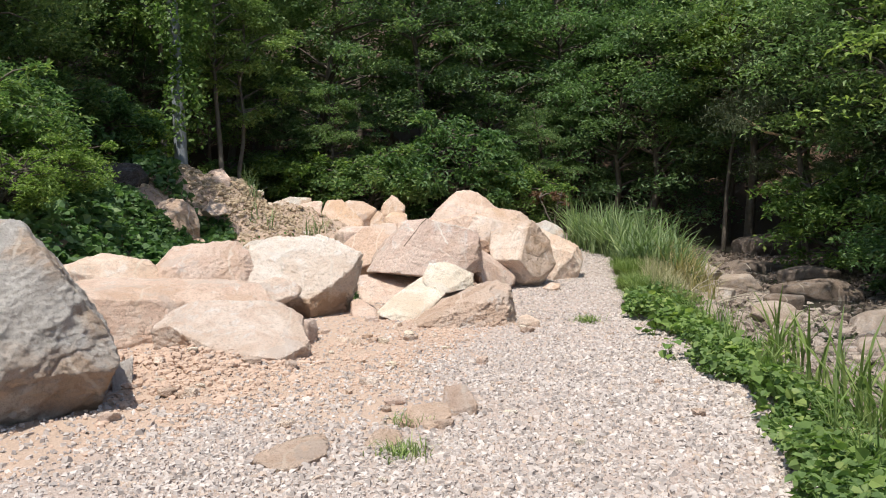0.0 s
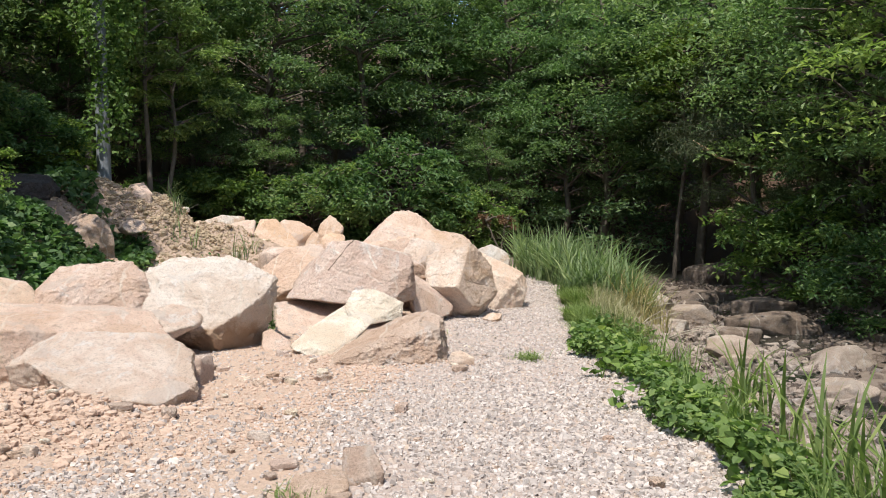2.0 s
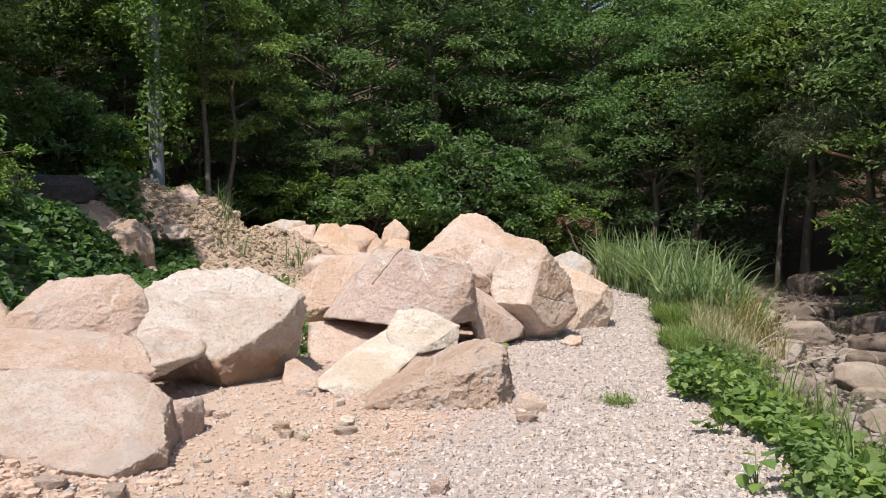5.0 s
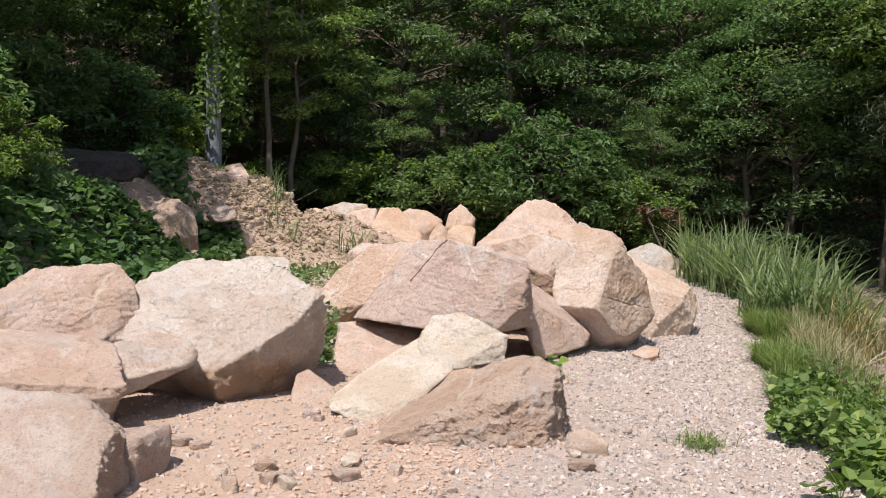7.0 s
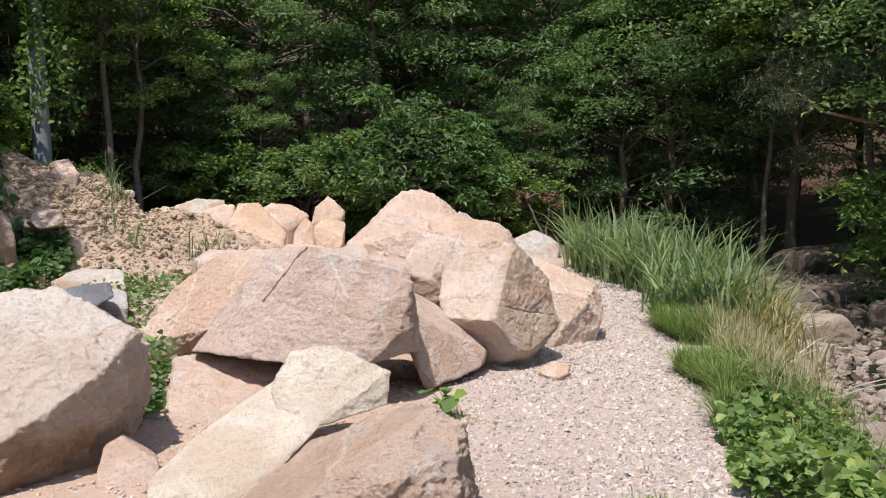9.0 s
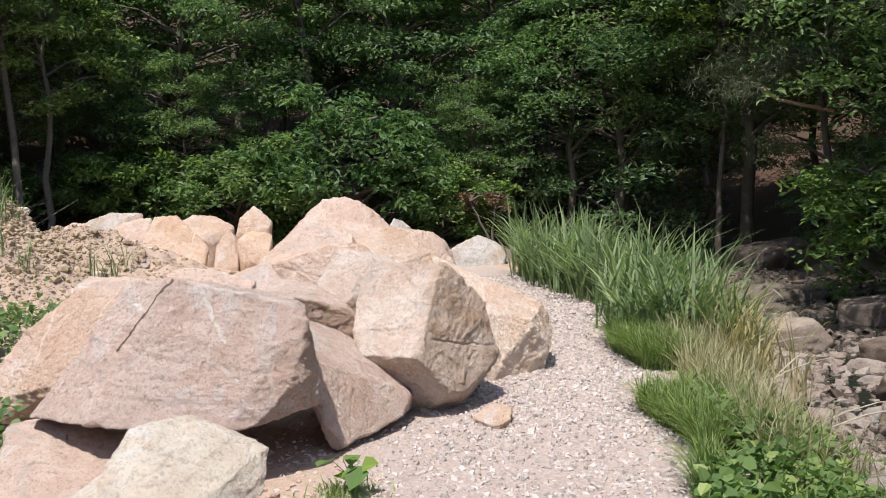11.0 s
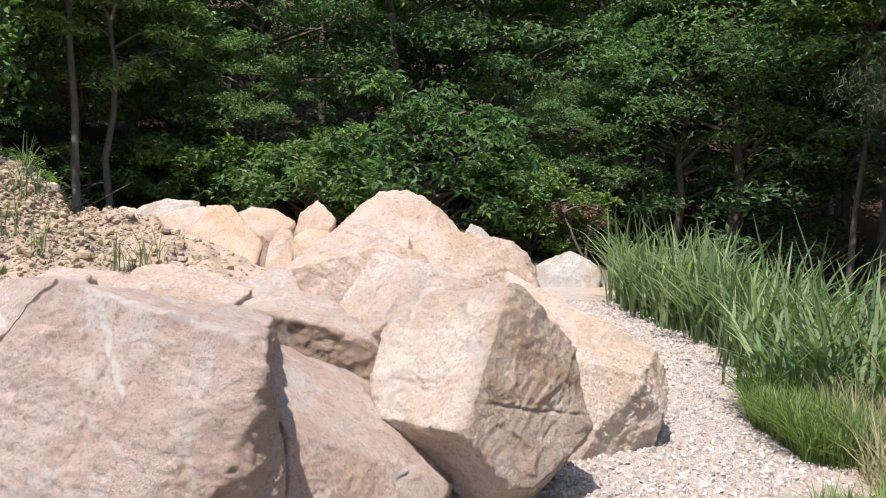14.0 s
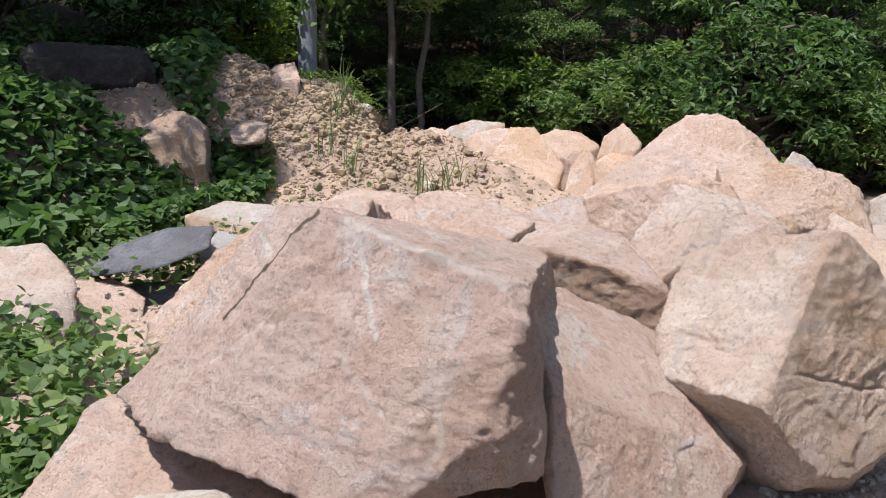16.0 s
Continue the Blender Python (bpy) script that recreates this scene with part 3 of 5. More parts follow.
# E
boulder([
    ((-0.327, 11.661, 0.439), [(-85, 66, 0.096), (93, -64, 0.151), (12, -57, 0.172), (-145, 66, 0.112), (-74, 57, 0.136), (174, 55, 0.173), (104, -47, 0.246), (176, -71, 0.281), (-44, 61, 0.201), (97, -88, 0.229), (-5, -43, 0.239), (-55, 36, 0.249), (175, 40, 0.23), (122, -75, 0.199), (41, 41, 0.564), (162, 69, 0.234)]),
    ((0.073, 12.053, 0.673), [(-59, 49, 0.118), (115, -35, 0.207), (15, -85, 0.166), (28, 62, 0.19), (-91, 48, 0.171), (-44, 22, 0.211), (171, -86, 0.174), (175, 21, 0.271), (134, 79, 0.197), (178, -23, 0.28), (17, -13, 0.336), (105, -29, 0.249), (-112, 24, 0.321), (90, 0, 0.36)])],
    "ivory", 7, "slender pale angular boulder lying across the dirt")
# E2
boulder([
    ((0.3, 11.15, 0.3), [(-170, 66, 0.184), (-100, 58, 0.325), (-80, 20, 0.48), (-18, 6, 0.582), (25, 10, 0.5), (30, 60, 0.48), (95, 25, 0.45), (180, 0, 1.0), (-120, 30, 0.75), (0, -90, 0.3)])],
    "dirt", 7, "dirt-crusted boulder half buried beside the track", 2.0)
# D
boulder([
    ((-0.206, 13.586, 0.983), [(-94, -90, 0.379), (-138, -81, 0.412), (-170, 38, 0.508), (84, -8, 0.719), (14, 76, 0.418), (11, 7, 0.667), (64, 81, 0.402), (-96, 24, 0.445), (156, 63, 0.494), (-15, -78, 0.461), (-129, 33, 0.449), (-179, 14, 0.753), (89, 16, 0.77), (-52, 4, 0.84), (-84, 17, 0.574), (-20, 1, 0.85), (-106, -54, 0.644)])],
    "veined", 7, "great pinkish boulder with pale veins on its broad face", 0.9)
# D2
boulder([
    ((-1.275, 15.089, 0.792), [(-52, -58, 0.488), (-114, 44, 0.546), (5, 11, 0.601), (22, 20, 0.552), (107, -89, 0.445), (-73, -81, 0.421), (99, 26, 0.605), (179, 48, 0.367), (-178, 31, 0.403), (-102, 55, 0.584), (134, 79, 0.467), (-176, -53, 0.561), (117, 23, 0.587), (159, 14, 0.514), (140, 25, 0.515), (-99, -12, 0.898)])],
    "pink", 7, "pinkish boulder leaning behind a larger one")
# D3
boulder([
    ((0.729, 14.119, 0.743), [(-178, -23, 0.25), (-81, -90, 0.388), (-16, 52, 0.099), (10, 43, 0.175), (141, 8, 0.407), (-22, -67, 0.435), (-42, 22, 0.278), (99, 2, 0.582), (3, 58, 0.133), (-169, -16, 0.318), (-32, 33, 0.195), (-9, -19, 0.468), (-128, 12, 0.561)])],
    "pink", 7, "leaning tan stone slab with dusty top edge")
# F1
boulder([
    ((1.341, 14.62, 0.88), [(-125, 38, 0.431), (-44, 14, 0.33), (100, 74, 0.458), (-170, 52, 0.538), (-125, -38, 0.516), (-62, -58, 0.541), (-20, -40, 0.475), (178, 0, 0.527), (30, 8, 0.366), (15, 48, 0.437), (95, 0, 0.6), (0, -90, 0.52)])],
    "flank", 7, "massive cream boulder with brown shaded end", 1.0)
# F2
boulder([
    ((2.05, 15.75, 0.75), [(-60, 58, 0.301), (-20, 52, 0.354), (8, 62, 0.319), (5, 28, 0.36), (0, 5, 0.382), (-8, -16, 0.38), (-55, -6, 0.399), (-75, 20, 0.406), (-35, 15, 0.36), (60, 10, 0.5), (40, 50, 0.45), (100, 0, 0.55), (175, 0, 0.6), (0, -90, 0.45), (-140, 10, 0.6)])],
    "cream", 7, "rounded orange-tan boulder at the edge of the track")
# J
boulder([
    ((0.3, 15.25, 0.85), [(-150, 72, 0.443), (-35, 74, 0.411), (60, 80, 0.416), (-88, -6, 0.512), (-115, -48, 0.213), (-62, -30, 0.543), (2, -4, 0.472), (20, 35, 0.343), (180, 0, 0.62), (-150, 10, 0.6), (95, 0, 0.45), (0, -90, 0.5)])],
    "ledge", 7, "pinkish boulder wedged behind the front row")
# J2
boulder([
    ((-0.499, 15.564, 0.833), [(-166, -2, 0.316), (24, -2, 0.308), (90, -87, 0.484), (-91, -4, 0.633), (-7, -3, 0.476), (68, -3, 0.471), (-175, -2, 0.349), (-62, 74, 0.554), (32, 68, 0.514), (113, -4, 0.638), (141, 84, 0.553), (-168, 27, 0.477)])],
    "pink", 7, "pale pink boulder in the middle of the pile")
# J0
boulder([
    ((-1.511, 16.481, 0.829), [(29, -2, 0.22), (-161, -2, 0.325), (-90, -3, 0.46), (90, -87, 0.434), (71, -2, 0.333), (53, 80, 0.465), (172, -3, 0.424), (-99, 75, 0.505), (9, -2, 0.352), (-166, 54, 0.498), (-83, 57, 0.571)])],
    "pink", 5, "flat-topped pinkish boulder in the pile")
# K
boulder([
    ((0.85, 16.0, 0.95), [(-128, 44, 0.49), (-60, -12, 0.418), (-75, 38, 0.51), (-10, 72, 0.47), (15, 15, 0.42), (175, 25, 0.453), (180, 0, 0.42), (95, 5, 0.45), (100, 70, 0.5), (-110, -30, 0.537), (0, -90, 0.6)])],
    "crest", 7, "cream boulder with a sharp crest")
# K2
boulder([
    ((-0.18, 16.669, 0.85), [(17, -2, 0.151), (-173, -2, 0.251), (-91, -3, 0.449), (90, -87, 0.446), (142, -2, 0.303), (-71, 64, 0.517), (-179, 65, 0.444), (16, 6, 0.179), (128, -2, 0.351), (166, 80, 0.475)])],
    "pink", 5, "small tan boulder in the pile")
# K3
boulder([
    ((0.2, 17.3, 0.95), [(-165, 72, 0.464), (-85, 20, 0.402), (-60, 50, 0.633), (10, 25, 0.802), (0, 0, 0.9), (180, 0, 0.9), (175, 40, 0.766), (95, 0, 0.45), (80, 75, 0.522), (0, -90, 0.6)])],
    "pink", 7, "long tan boulder behind the front row")
# dome
boulder([
    ((0.424, 19.276, 1.175), [(90, -87, 0.641), (9, -3, 0.557), (179, 44, 0.635), (179, -5, 0.694), (-89, 51, 0.909), (-90, -9, 1.24), (-29, -5, 0.896), (143, -6, 0.83), (-64, 49, 0.947), (11, 34, 0.714), (15, 56, 0.781), (149, 81, 0.797), (135, -4, 0.88), (73, -5, 1.048), (-102, 56, 0.899), (89, -5, 1.084), (51, -5, 0.949), (-135, 58, 0.867)])],
    "pink", 7, "tall domed pink granite boulder on the pile")
# dome2
boulder([
    ((1.271, 18.335, 0.991), [(90, -87, 0.504), (173, -3, 0.499), (5, -4, 0.5), (101, -4, 0.703), (-52, -5, 0.657), (-167, -3, 0.597), (37, 81, 0.609), (-66, 57, 0.628), (-49, 43, 0.625), (146, 79, 0.659), (-108, -6, 0.888), (8, 42, 0.618), (-89, 61, 0.691), (90, -4, 0.78), (-25, 39, 0.638)])],
    "orange", 7, "low rounded orange-tan boulder on the pile")
# peak
boulder([
    ((-1.386, 25.461, 1.383), [(14, -2, 0.266), (-174, -2, 0.299), (90, -87, 0.539), (17, 40, 0.469), (-90, -5, 0.643), (-177, 43, 0.489), (62, -3, 0.514), (-87, 35, 0.645), (-174, 14, 0.344), (127, -3, 0.576), (-29, -3, 0.547), (163, -3, 0.43)])],
    "dirt", 5, "pointed grey-pink boulder at the back of the pile")
# whitepeak
boulder([
    ((1.321, 22.163, 1.192), [(175, -1, 0.173), (-66, -2, 0.236), (5, -2, 0.212), (92, -2, 0.309), (90, -87, 0.513), (7, 44, 0.381), (145, -1, 0.223), (174, 23, 0.302), (-63, 24, 0.355)])],
    "grey", 5, "pointed pale grey boulder behind the pile")
# farwhite
boulder([
    ((2.814, 24.732, 0.987), [(-16, -86, 0.246), (167, -5, 0.398), (-72, 34, 0.4), (9, 62, 0.37), (-79, 22, 0.47), (159, 60, 0.347), (-71, 45, 0.383), (0, -8, 0.478), (90, -73, 0.327), (125, -7, 0.485), (83, -9, 0.654), (-11, -9, 0.509), (79, -16, 0.654), (-8, -76, 0.313), (125, -36, 0.462), (3, -34, 0.476), (-3, -68, 0.351), (156, -9, 0.432)])],
    "grey", 5, "pale grey dusty boulder at the bend of the track")
# lrock
boulder([
    ((-2.819, 25.004, 1.242), [(90, -87, 0.422), (-82, 35, 0.479), (26, 37, 0.503), (-173, 21, 0.548), (-72, 40, 0.49), (23, -5, 0.505), (68, -4, 0.616), (-171, -5, 0.545), (-86, 26, 0.549), (154, -4, 0.669), (98, 80, 0.717), (106, -4, 0.748), (2, -7, 0.665), (-142, -8, 0.726), (-81, -26, 0.844), (-83, -41, 0.826), (-5, -24, 0.766), (-132, -39, 0.821)])],
    "orange", 5, "angular orange-tan boulder at the foot of the earth mound")
# lrock2
boulder([
    ((-3.839, 25.934, 1.33), [(24, -2, 0.355), (-167, -2, 0.316), (90, -87, 0.463), (-5, -3, 0.453), (-87, 36, 0.514), (90, -3, 0.551), (-75, 29, 0.53), (144, 82, 0.58), (-148, -2, 0.381), (-175, 58, 0.531), (-78, -7, 0.604), (129, -4, 0.579), (-100, 57, 0.57)])],
    "pink", 5, "tan boulder beside the earth mound")
# lrock3
boulder([
    ((-4.462, 27.216, 1.455), [(90, -87, 0.524), (26, -2, 0.439), (-90, -4, 0.5), (-170, -3, 0.558), (-86, 37, 0.586), (90, -3, 0.482), (71, 82, 0.627), (111, -3, 0.538), (-180, 68, 0.633), (-90, 21, 0.558), (18, -4, 0.511), (-125, -4, 0.608)])],
    "grey", 5, "flat grey boulder near the earth mound")
# lrock4
boulder([
    ((-4.906, 26.175, 1.367), [(26, -1, 0.212), (-165, -2, 0.283), (-91, -2, 0.359), (90, -87, 0.487), (90, -2, 0.347), (134, -2, 0.382), (7, -2, 0.294), (46, 77, 0.527), (-77, 39, 0.517), (-171, 59, 0.511), (-80, 49, 0.541)])],
    "pink", 5, "tan flat stone near the earth mound")
# orange
boulder([
    ((-2.463, 26.367, 1.366), [(90, -87, 0.477), (-173, -3, 0.477), (20, -3, 0.447), (-79, 44, 0.598), (-51, -5, 0.651), (-120, -4, 0.598), (24, 52, 0.554), (67, -4, 0.559), (69, 83, 0.585), (105, -4, 0.608), (179, 61, 0.638), (125, -4, 0.628), (-92, -5, 0.647), (-75, 33, 0.629), (-69, 55, 0.619)])],
    "orange", 5, "rust-orange split boulder at the back")
# tallorange
boulder([
    ((-1.695, 24.144, 1.136), [(-91, 25, 0.269), (18, -2, 0.179), (7, -2, 0.195), (90, -87, 0.359), (-174, 6, 0.2), (115, -2, 0.294), (-177, 35, 0.299), (92, -2, 0.303), (-90, -7, 0.354), (-175, -4, 0.214), (-54, 29, 0.318), (25, 41, 0.379), (171, -2, 0.23), (-105, 28, 0.284)])],
    "orange", 5, "upright rust-orange stone at the back")
# midtan
boulder([
    ((-1.255, 24.373, 1.14), [(15, -2, 0.268), (-174, -2, 0.252), (90, -87, 0.351), (-68, 38, 0.509), (-1, -3, 0.324), (54, 81, 0.466), (90, -4, 0.538), (180, 54, 0.424), (147, -3, 0.414), (-90, 15, 0.551), (-90, -9, 0.568), (-79, 63, 0.516), (-161, -3, 0.339), (-152, -6, 0.407)])],
    "orange", 5, "tan boulder at the back of the pile")
# whites
boulder([
    ((-3.18, 23.685, 0.975), [(-168, -2, 0.187), (90, -87, 0.221), (24, -2, 0.175), (32, 59, 0.257), (-79, 37, 0.26), (92, -3, 0.262), (5, -3, 0.219), (-128, -3, 0.233), (-179, 63, 0.288), (120, -3, 0.277), (-63, 42, 0.27), (-91, 22, 0.261), (-90, -7, 0.284)])],
    "white", 5, "small white stone beside a tan boulder")
# flat1
boulder([
    ((-1.603, 16.661, 0.824), [(31, -2, 0.253), (-161, -2, 0.29), (-90, -3, 0.441), (90, -87, 0.42), (5, -2, 0.322), (90, -3, 0.419), (167, -3, 0.365), (-79, 70, 0.47), (62, 82, 0.467), (-165, 53, 0.45)])],
    "pink", 5, "flat pinkish stone at the edge of the vines")
# oval
boulder([
    ((-3.413, 17.539, 0.713), [(90, -87, 0.266), (-78, 64, 0.318), (43, -3, 0.314), (23, -4, 0.367), (-80, -6, 0.411), (-155, -4, 0.369), (90, -4, 0.399), (-90, 73, 0.309), (90, 82, 0.348), (159, -5, 0.46), (-162, 64, 0.357), (-84, 44, 0.375), (-119, -5, 0.405)])],
    "grey", 5, "flat oval pale stone among vines")
# greyslab
boulder([
    ((-3.044, 16.041, 0.821), [(-98, 63, 0.068), (87, -61, 0.097), (33, -78, 0.09), (36, -70, 0.085), (-161, 68, 0.117), (64, -71, 0.076), (155, 82, 0.144), (-157, 32, 0.274), (-58, 58, 0.185), (46, -29, 0.238), (80, -51, 0.145)])],
    "slate", 5, "tilted blue-grey slab among vines")
# bluewhite
boulder([
    ((-2.841, 16.608, 0.623), [(39, -2, 0.136), (90, -87, 0.223), (22, -2, 0.166), (-151, -3, 0.164), (-91, -5, 0.296), (-79, 62, 0.249), (-170, -3, 0.206), (91, -4, 0.279), (56, 74, 0.264), (-152, 28, 0.207)])],
    "white", 5, "pale bluish white stone beside a grey slab")
# leftblock
boulder([
    ((-3.234, 14.957, 0.543), [(90, -87, 0.225), (-67, 61, 0.289), (-134, -4, 0.294), (49, -3, 0.256), (178, 80, 0.361), (67, -4, 0.342), (52, 35, 0.324), (132, -8, 0.657), (-48, 50, 0.382), (-57, -20, 0.675), (-30, 42, 0.457), (39, -9, 0.338), (-17, -21, 0.655)])],
    "cream", 5, "squared cream boulder at the edge of the vines")
# leftpink
boulder([
    ((-3.117, 15.62, 0.403), [(-63, 64, 0.181), (42, -83, 0.153), (-88, 44, 0.232), (77, -67, 0.141), (139, 83, 0.213), (-144, -5, 0.245), (54, 58, 0.195), (-45, 76, 0.176), (38, -8, 0.208), (46, -7, 0.18), (-143, -19, 0.246), (44, -40, 0.173), (131, -65, 0.231), (-92, 22, 0.322), (76, -10, 0.282), (136, -15, 0.471), (-119, 17, 0.27), (-90, 35, 0.268), (2, 43, 0.306)])],
    "pink", 5, "small pinkish stone between boulder and vines")
# leftslate
boulder([
    ((-3.054, 16.061, 0.444), [(90, -87, 0.078), (-77, 62, 0.125), (175, 82, 0.106), (-119, -9, 0.213), (43, 2, 0.189), (-150, -10, 0.221), (-27, 44, 0.22), (115, -11, 0.283), (42, -14, 0.188), (-10, -25, 0.296), (45, -30, 0.183), (53, -7, 0.215), (-118, -53, 0.184), (-11, -57, 0.222)])],
    "slate", 5, "small dark grey stone beside boulders")
# flatslab
boulder([
    ((-4.39, 20.608, 0.847), [(90, -87, 0.246), (-157, -3, 0.253), (-170, 73, 0.273), (141, -3, 0.275), (35, -4, 0.236), (-24, -4, 0.271), (-50, 41, 0.326), (-94, -5, 0.394), (36, 21, 0.275), (-29, 23, 0.299), (99, -4, 0.37), (90, -6, 0.373)])],
    "grey", 5, "small flat grey slab at the foot of the mound")
# tanlow
boulder([
    ((-5.125, 19.54, 0.761), [(90, -87, 0.214), (42, -3, 0.188), (-150, -3, 0.268), (-67, 55, 0.31), (-78, -6, 0.321), (81, 82, 0.274), (90, -4, 0.316), (-86, 73, 0.281), (174, -4, 0.368), (-156, 58, 0.302), (-80, 6, 0.33), (-98, -5, 0.338), (-90, -8, 0.334)])],
    "orange", 5, "tan stone half covered by vines")
# darkb
boulder([
    ((-7.2, 20.25, 2.36), [(-60, 12, 0.40), (-62, 52, 0.36), (-60, -40, 0.42), (110, 84, 0.34), (120, 30, 0.45), (120, -20, 0.5), (0, -90, 0.45), (30, 5, 0.62), (22, 45, 0.55), (24, -38, 0.6), (-152, 8, 1.0), (-150, 50, 0.8), (-20, 25, 0.55), (-15, -15, 0.58)])],
    "dark", 6, "long weathered boulder on the vine-covered bank, colour darkened for tree shade")
# moundstone
boulder([
    ((-5.05, 20.299, 1.683), [(-81, 54, 0.135), (28, -81, 0.13), (37, -10, 0.163), (67, 78, 0.158), (-154, 35, 0.18), (95, -51, 0.172), (-149, -47, 0.198), (108, -53, 0.191)])],
    "dirt", 5, "pale stone set in the earth mound")
# moundtop
boulder([
    ((-5.268, 21.5, 2.301), [(90, -87, 0.275), (-90, -4, 0.292), (36, -2, 0.131), (45, -2, 0.129), (-156, -3, 0.246), (-91, 43, 0.29), (37, 11, 0.156), (-80, 55, 0.302), (114, -3, 0.308), (-156, 27, 0.274), (177, 79, 0.331), (169, -3, 0.309)])],
    "pink", 5, "pinkish stone on top of the earth mound")
# bankstone
boulder([
    ((-5.72, 19.75, 1.42), [(-60, 10, 0.34), (-75, 42, 0.37), (-30, 35, 0.40), (30, 8, 0.36), (25, 50, 0.42), (-150, 10, 0.40), (-140, 50, 0.44), (110, 10, 0.45), (60, 84, 0.47), (0, -90, 0.9), (-55, -25, 0.42)])],
    "dirt", 6, "reddish stone half covered by vines on the bank")
# slab
boulder([
    ((1.707, 13.942, 0.378), [(-125, 75, 0.035), (90, -87, 0.051), (-146, 69, 0.036), (48, -6, 0.132), (134, -8, 0.145), (-11, -5, 0.111), (-153, -13, 0.106), (-48, -10, 0.144), (137, -17, 0.142)])],
    "orange", 5, "small flat tan slab lying on the gravel")
# pathstone
boulder([
    ((1.016, 10.603, 0.216), [(-96, 14, 0.031), (58, -2, 0.045), (116, -2, 0.045), (-93, -2, 0.034), (-83, 54, 0.055), (90, -87, 0.065), (118, -17, 0.062)])],
    "cream", 5, "small pale stone at the edge of the track")
# near1
boulder([
    ((-0.931, 5.73, -0.056), [(90, -87, 0.037), (-89, 84, 0.035), (11, -16, 0.211), (130, -13, 0.163), (-33, -16, 0.195), (-137, -24, 0.236), (152, -13, 0.156)])],
    "dirt", 5, "flat tan stone pressed into the dirt")
# near2
boulder([
    ((-0.105, 6.431, 0.013), [(90, -87, 0.071), (-84, 61, 0.053), (-71, 70, 0.062), (112, -4, 0.098), (-100, 56, 0.061), (11, -6, 0.164), (151, -5, 0.125), (-45, -7, 0.134), (-110, -12, 0.145)])],
    "dirt", 5, "tan clod of stone on the track")
# near3
boulder([
    ((0.14, 6.723, 0.047), [(-105, 41, 0.057), (23, -2, 0.086), (-80, 62, 0.078), (90, -87, 0.091), (101, -3, 0.098), (176, -3, 0.117), (-91, 8, 0.082), (-76, -4, 0.106), (-93, -9, 0.1), (179, -13, 0.126), (-81, -16, 0.114)])],
    "dirt", 5, "upright tan stone on the track")
# near4
boulder([
    ((-0.376, 5.964, -0.029), [(-68, 50, 0.031), (90, -87, 0.052), (114, -2, 0.045), (-120, 42, 0.055), (24, -5, 0.114), (-53, -6, 0.065), (-132, -11, 0.095), (122, -6, 0.053)])],
    "dirt", 5, "small tan stone beside a weed")
# chip
boulder([
    ((-1.598, 7.716, 0.034), [(-66, 57, 0.03), (-136, -88, 0.03), (-179, 48, 0.036), (129, -79, 0.03), (20, 26, 0.039), (150, -8, 0.065), (43, -8, 0.062), (-78, -61, 0.064), (-175, -53, 0.062), (-35, 57, 0.034)])],
    "slate", 5, "small grey stone chip in the dirt")
# leftchip
boulder([
    ((-2.613, 7.444, 0.108), [(-165, -1, 0.063), (25, -2, 0.084), (-73, 40, 0.107), (15, -2, 0.08), (90, -87, 0.116), (-46, 28, 0.105), (126, -3, 0.165), (-180, 62, 0.148), (-30, -10, 0.144), (-165, -20, 0.094), (-165, -9, 0.076), (-32, -40, 0.173), (-165, -30, 0.109)])],
    "grey", 5, "upright grey stone flake beside a boulder")

# ---- loose stones and earth ----
def scatter_blocks(name, x, y, size, mat, sink=0.3, flat=0.6, label="", category=""):
    """Many small angular pieces lying on the ground, as one sheet of stuff."""
    n = len(x)
    w = np.array([0.0, 1.5, 3.2, 4.7])
    ring = np.stack([np.cos(w), np.sin(w), 0 * w], 1)
    base = np.concatenate([ring * 0.72 + (0, 0, 0.75), ring * 1.05 - (0, 0, 0.5)])
    tri = np.array([[0, 1, 2], [0, 2, 3], [0, 4, 5], [0, 5, 1], [1, 5, 6], [1, 6, 2], [2, 6, 7], [2, 7, 3], [3, 7, 4], [3, 4, 0]])
    v = base[None] + RNG.normal(scale=0.2, size=(n, 8, 3))
    v = v * np.stack([RNG.uniform(0.7, 1.3, n), RNG.uniform(0.5, 0.95, n), flat * RNG.uniform(0.6, 1.3, n)], 1)[:, None]
    a, tl = RNG.uniform(0, 6.28, n), RNG.normal(scale=0.3, size=n)
    ca, sa, ct, st = np.cos(a), np.sin(a), np.cos(tl), np.sin(tl)
    X = v[..., 0] * ct[:, None] - v[..., 2] * st[:, None]
    Z = v[..., 0] * st[:, None] + v[..., 2] * ct[:, None]
    Y = v[..., 1]
    v = np.stack([X * ca[:, None] - Y * sa[:, None], X * sa[:, None] + Y * ca[:, None], Z], -1) * size[:, None, None]
    z = land(x, y) + size * flat * (1 - 2 * sink) * 0.6
    v += np.stack([x, y, z], 1)[:, None]
    f = (tri[None] + 8 * np.arange(n)[:, None, None]).reshape(-1, 3)
    return tagged(new(name, mesh_from(name, v.reshape(-1, 3), f, mat)), label, category, kind="stuff")


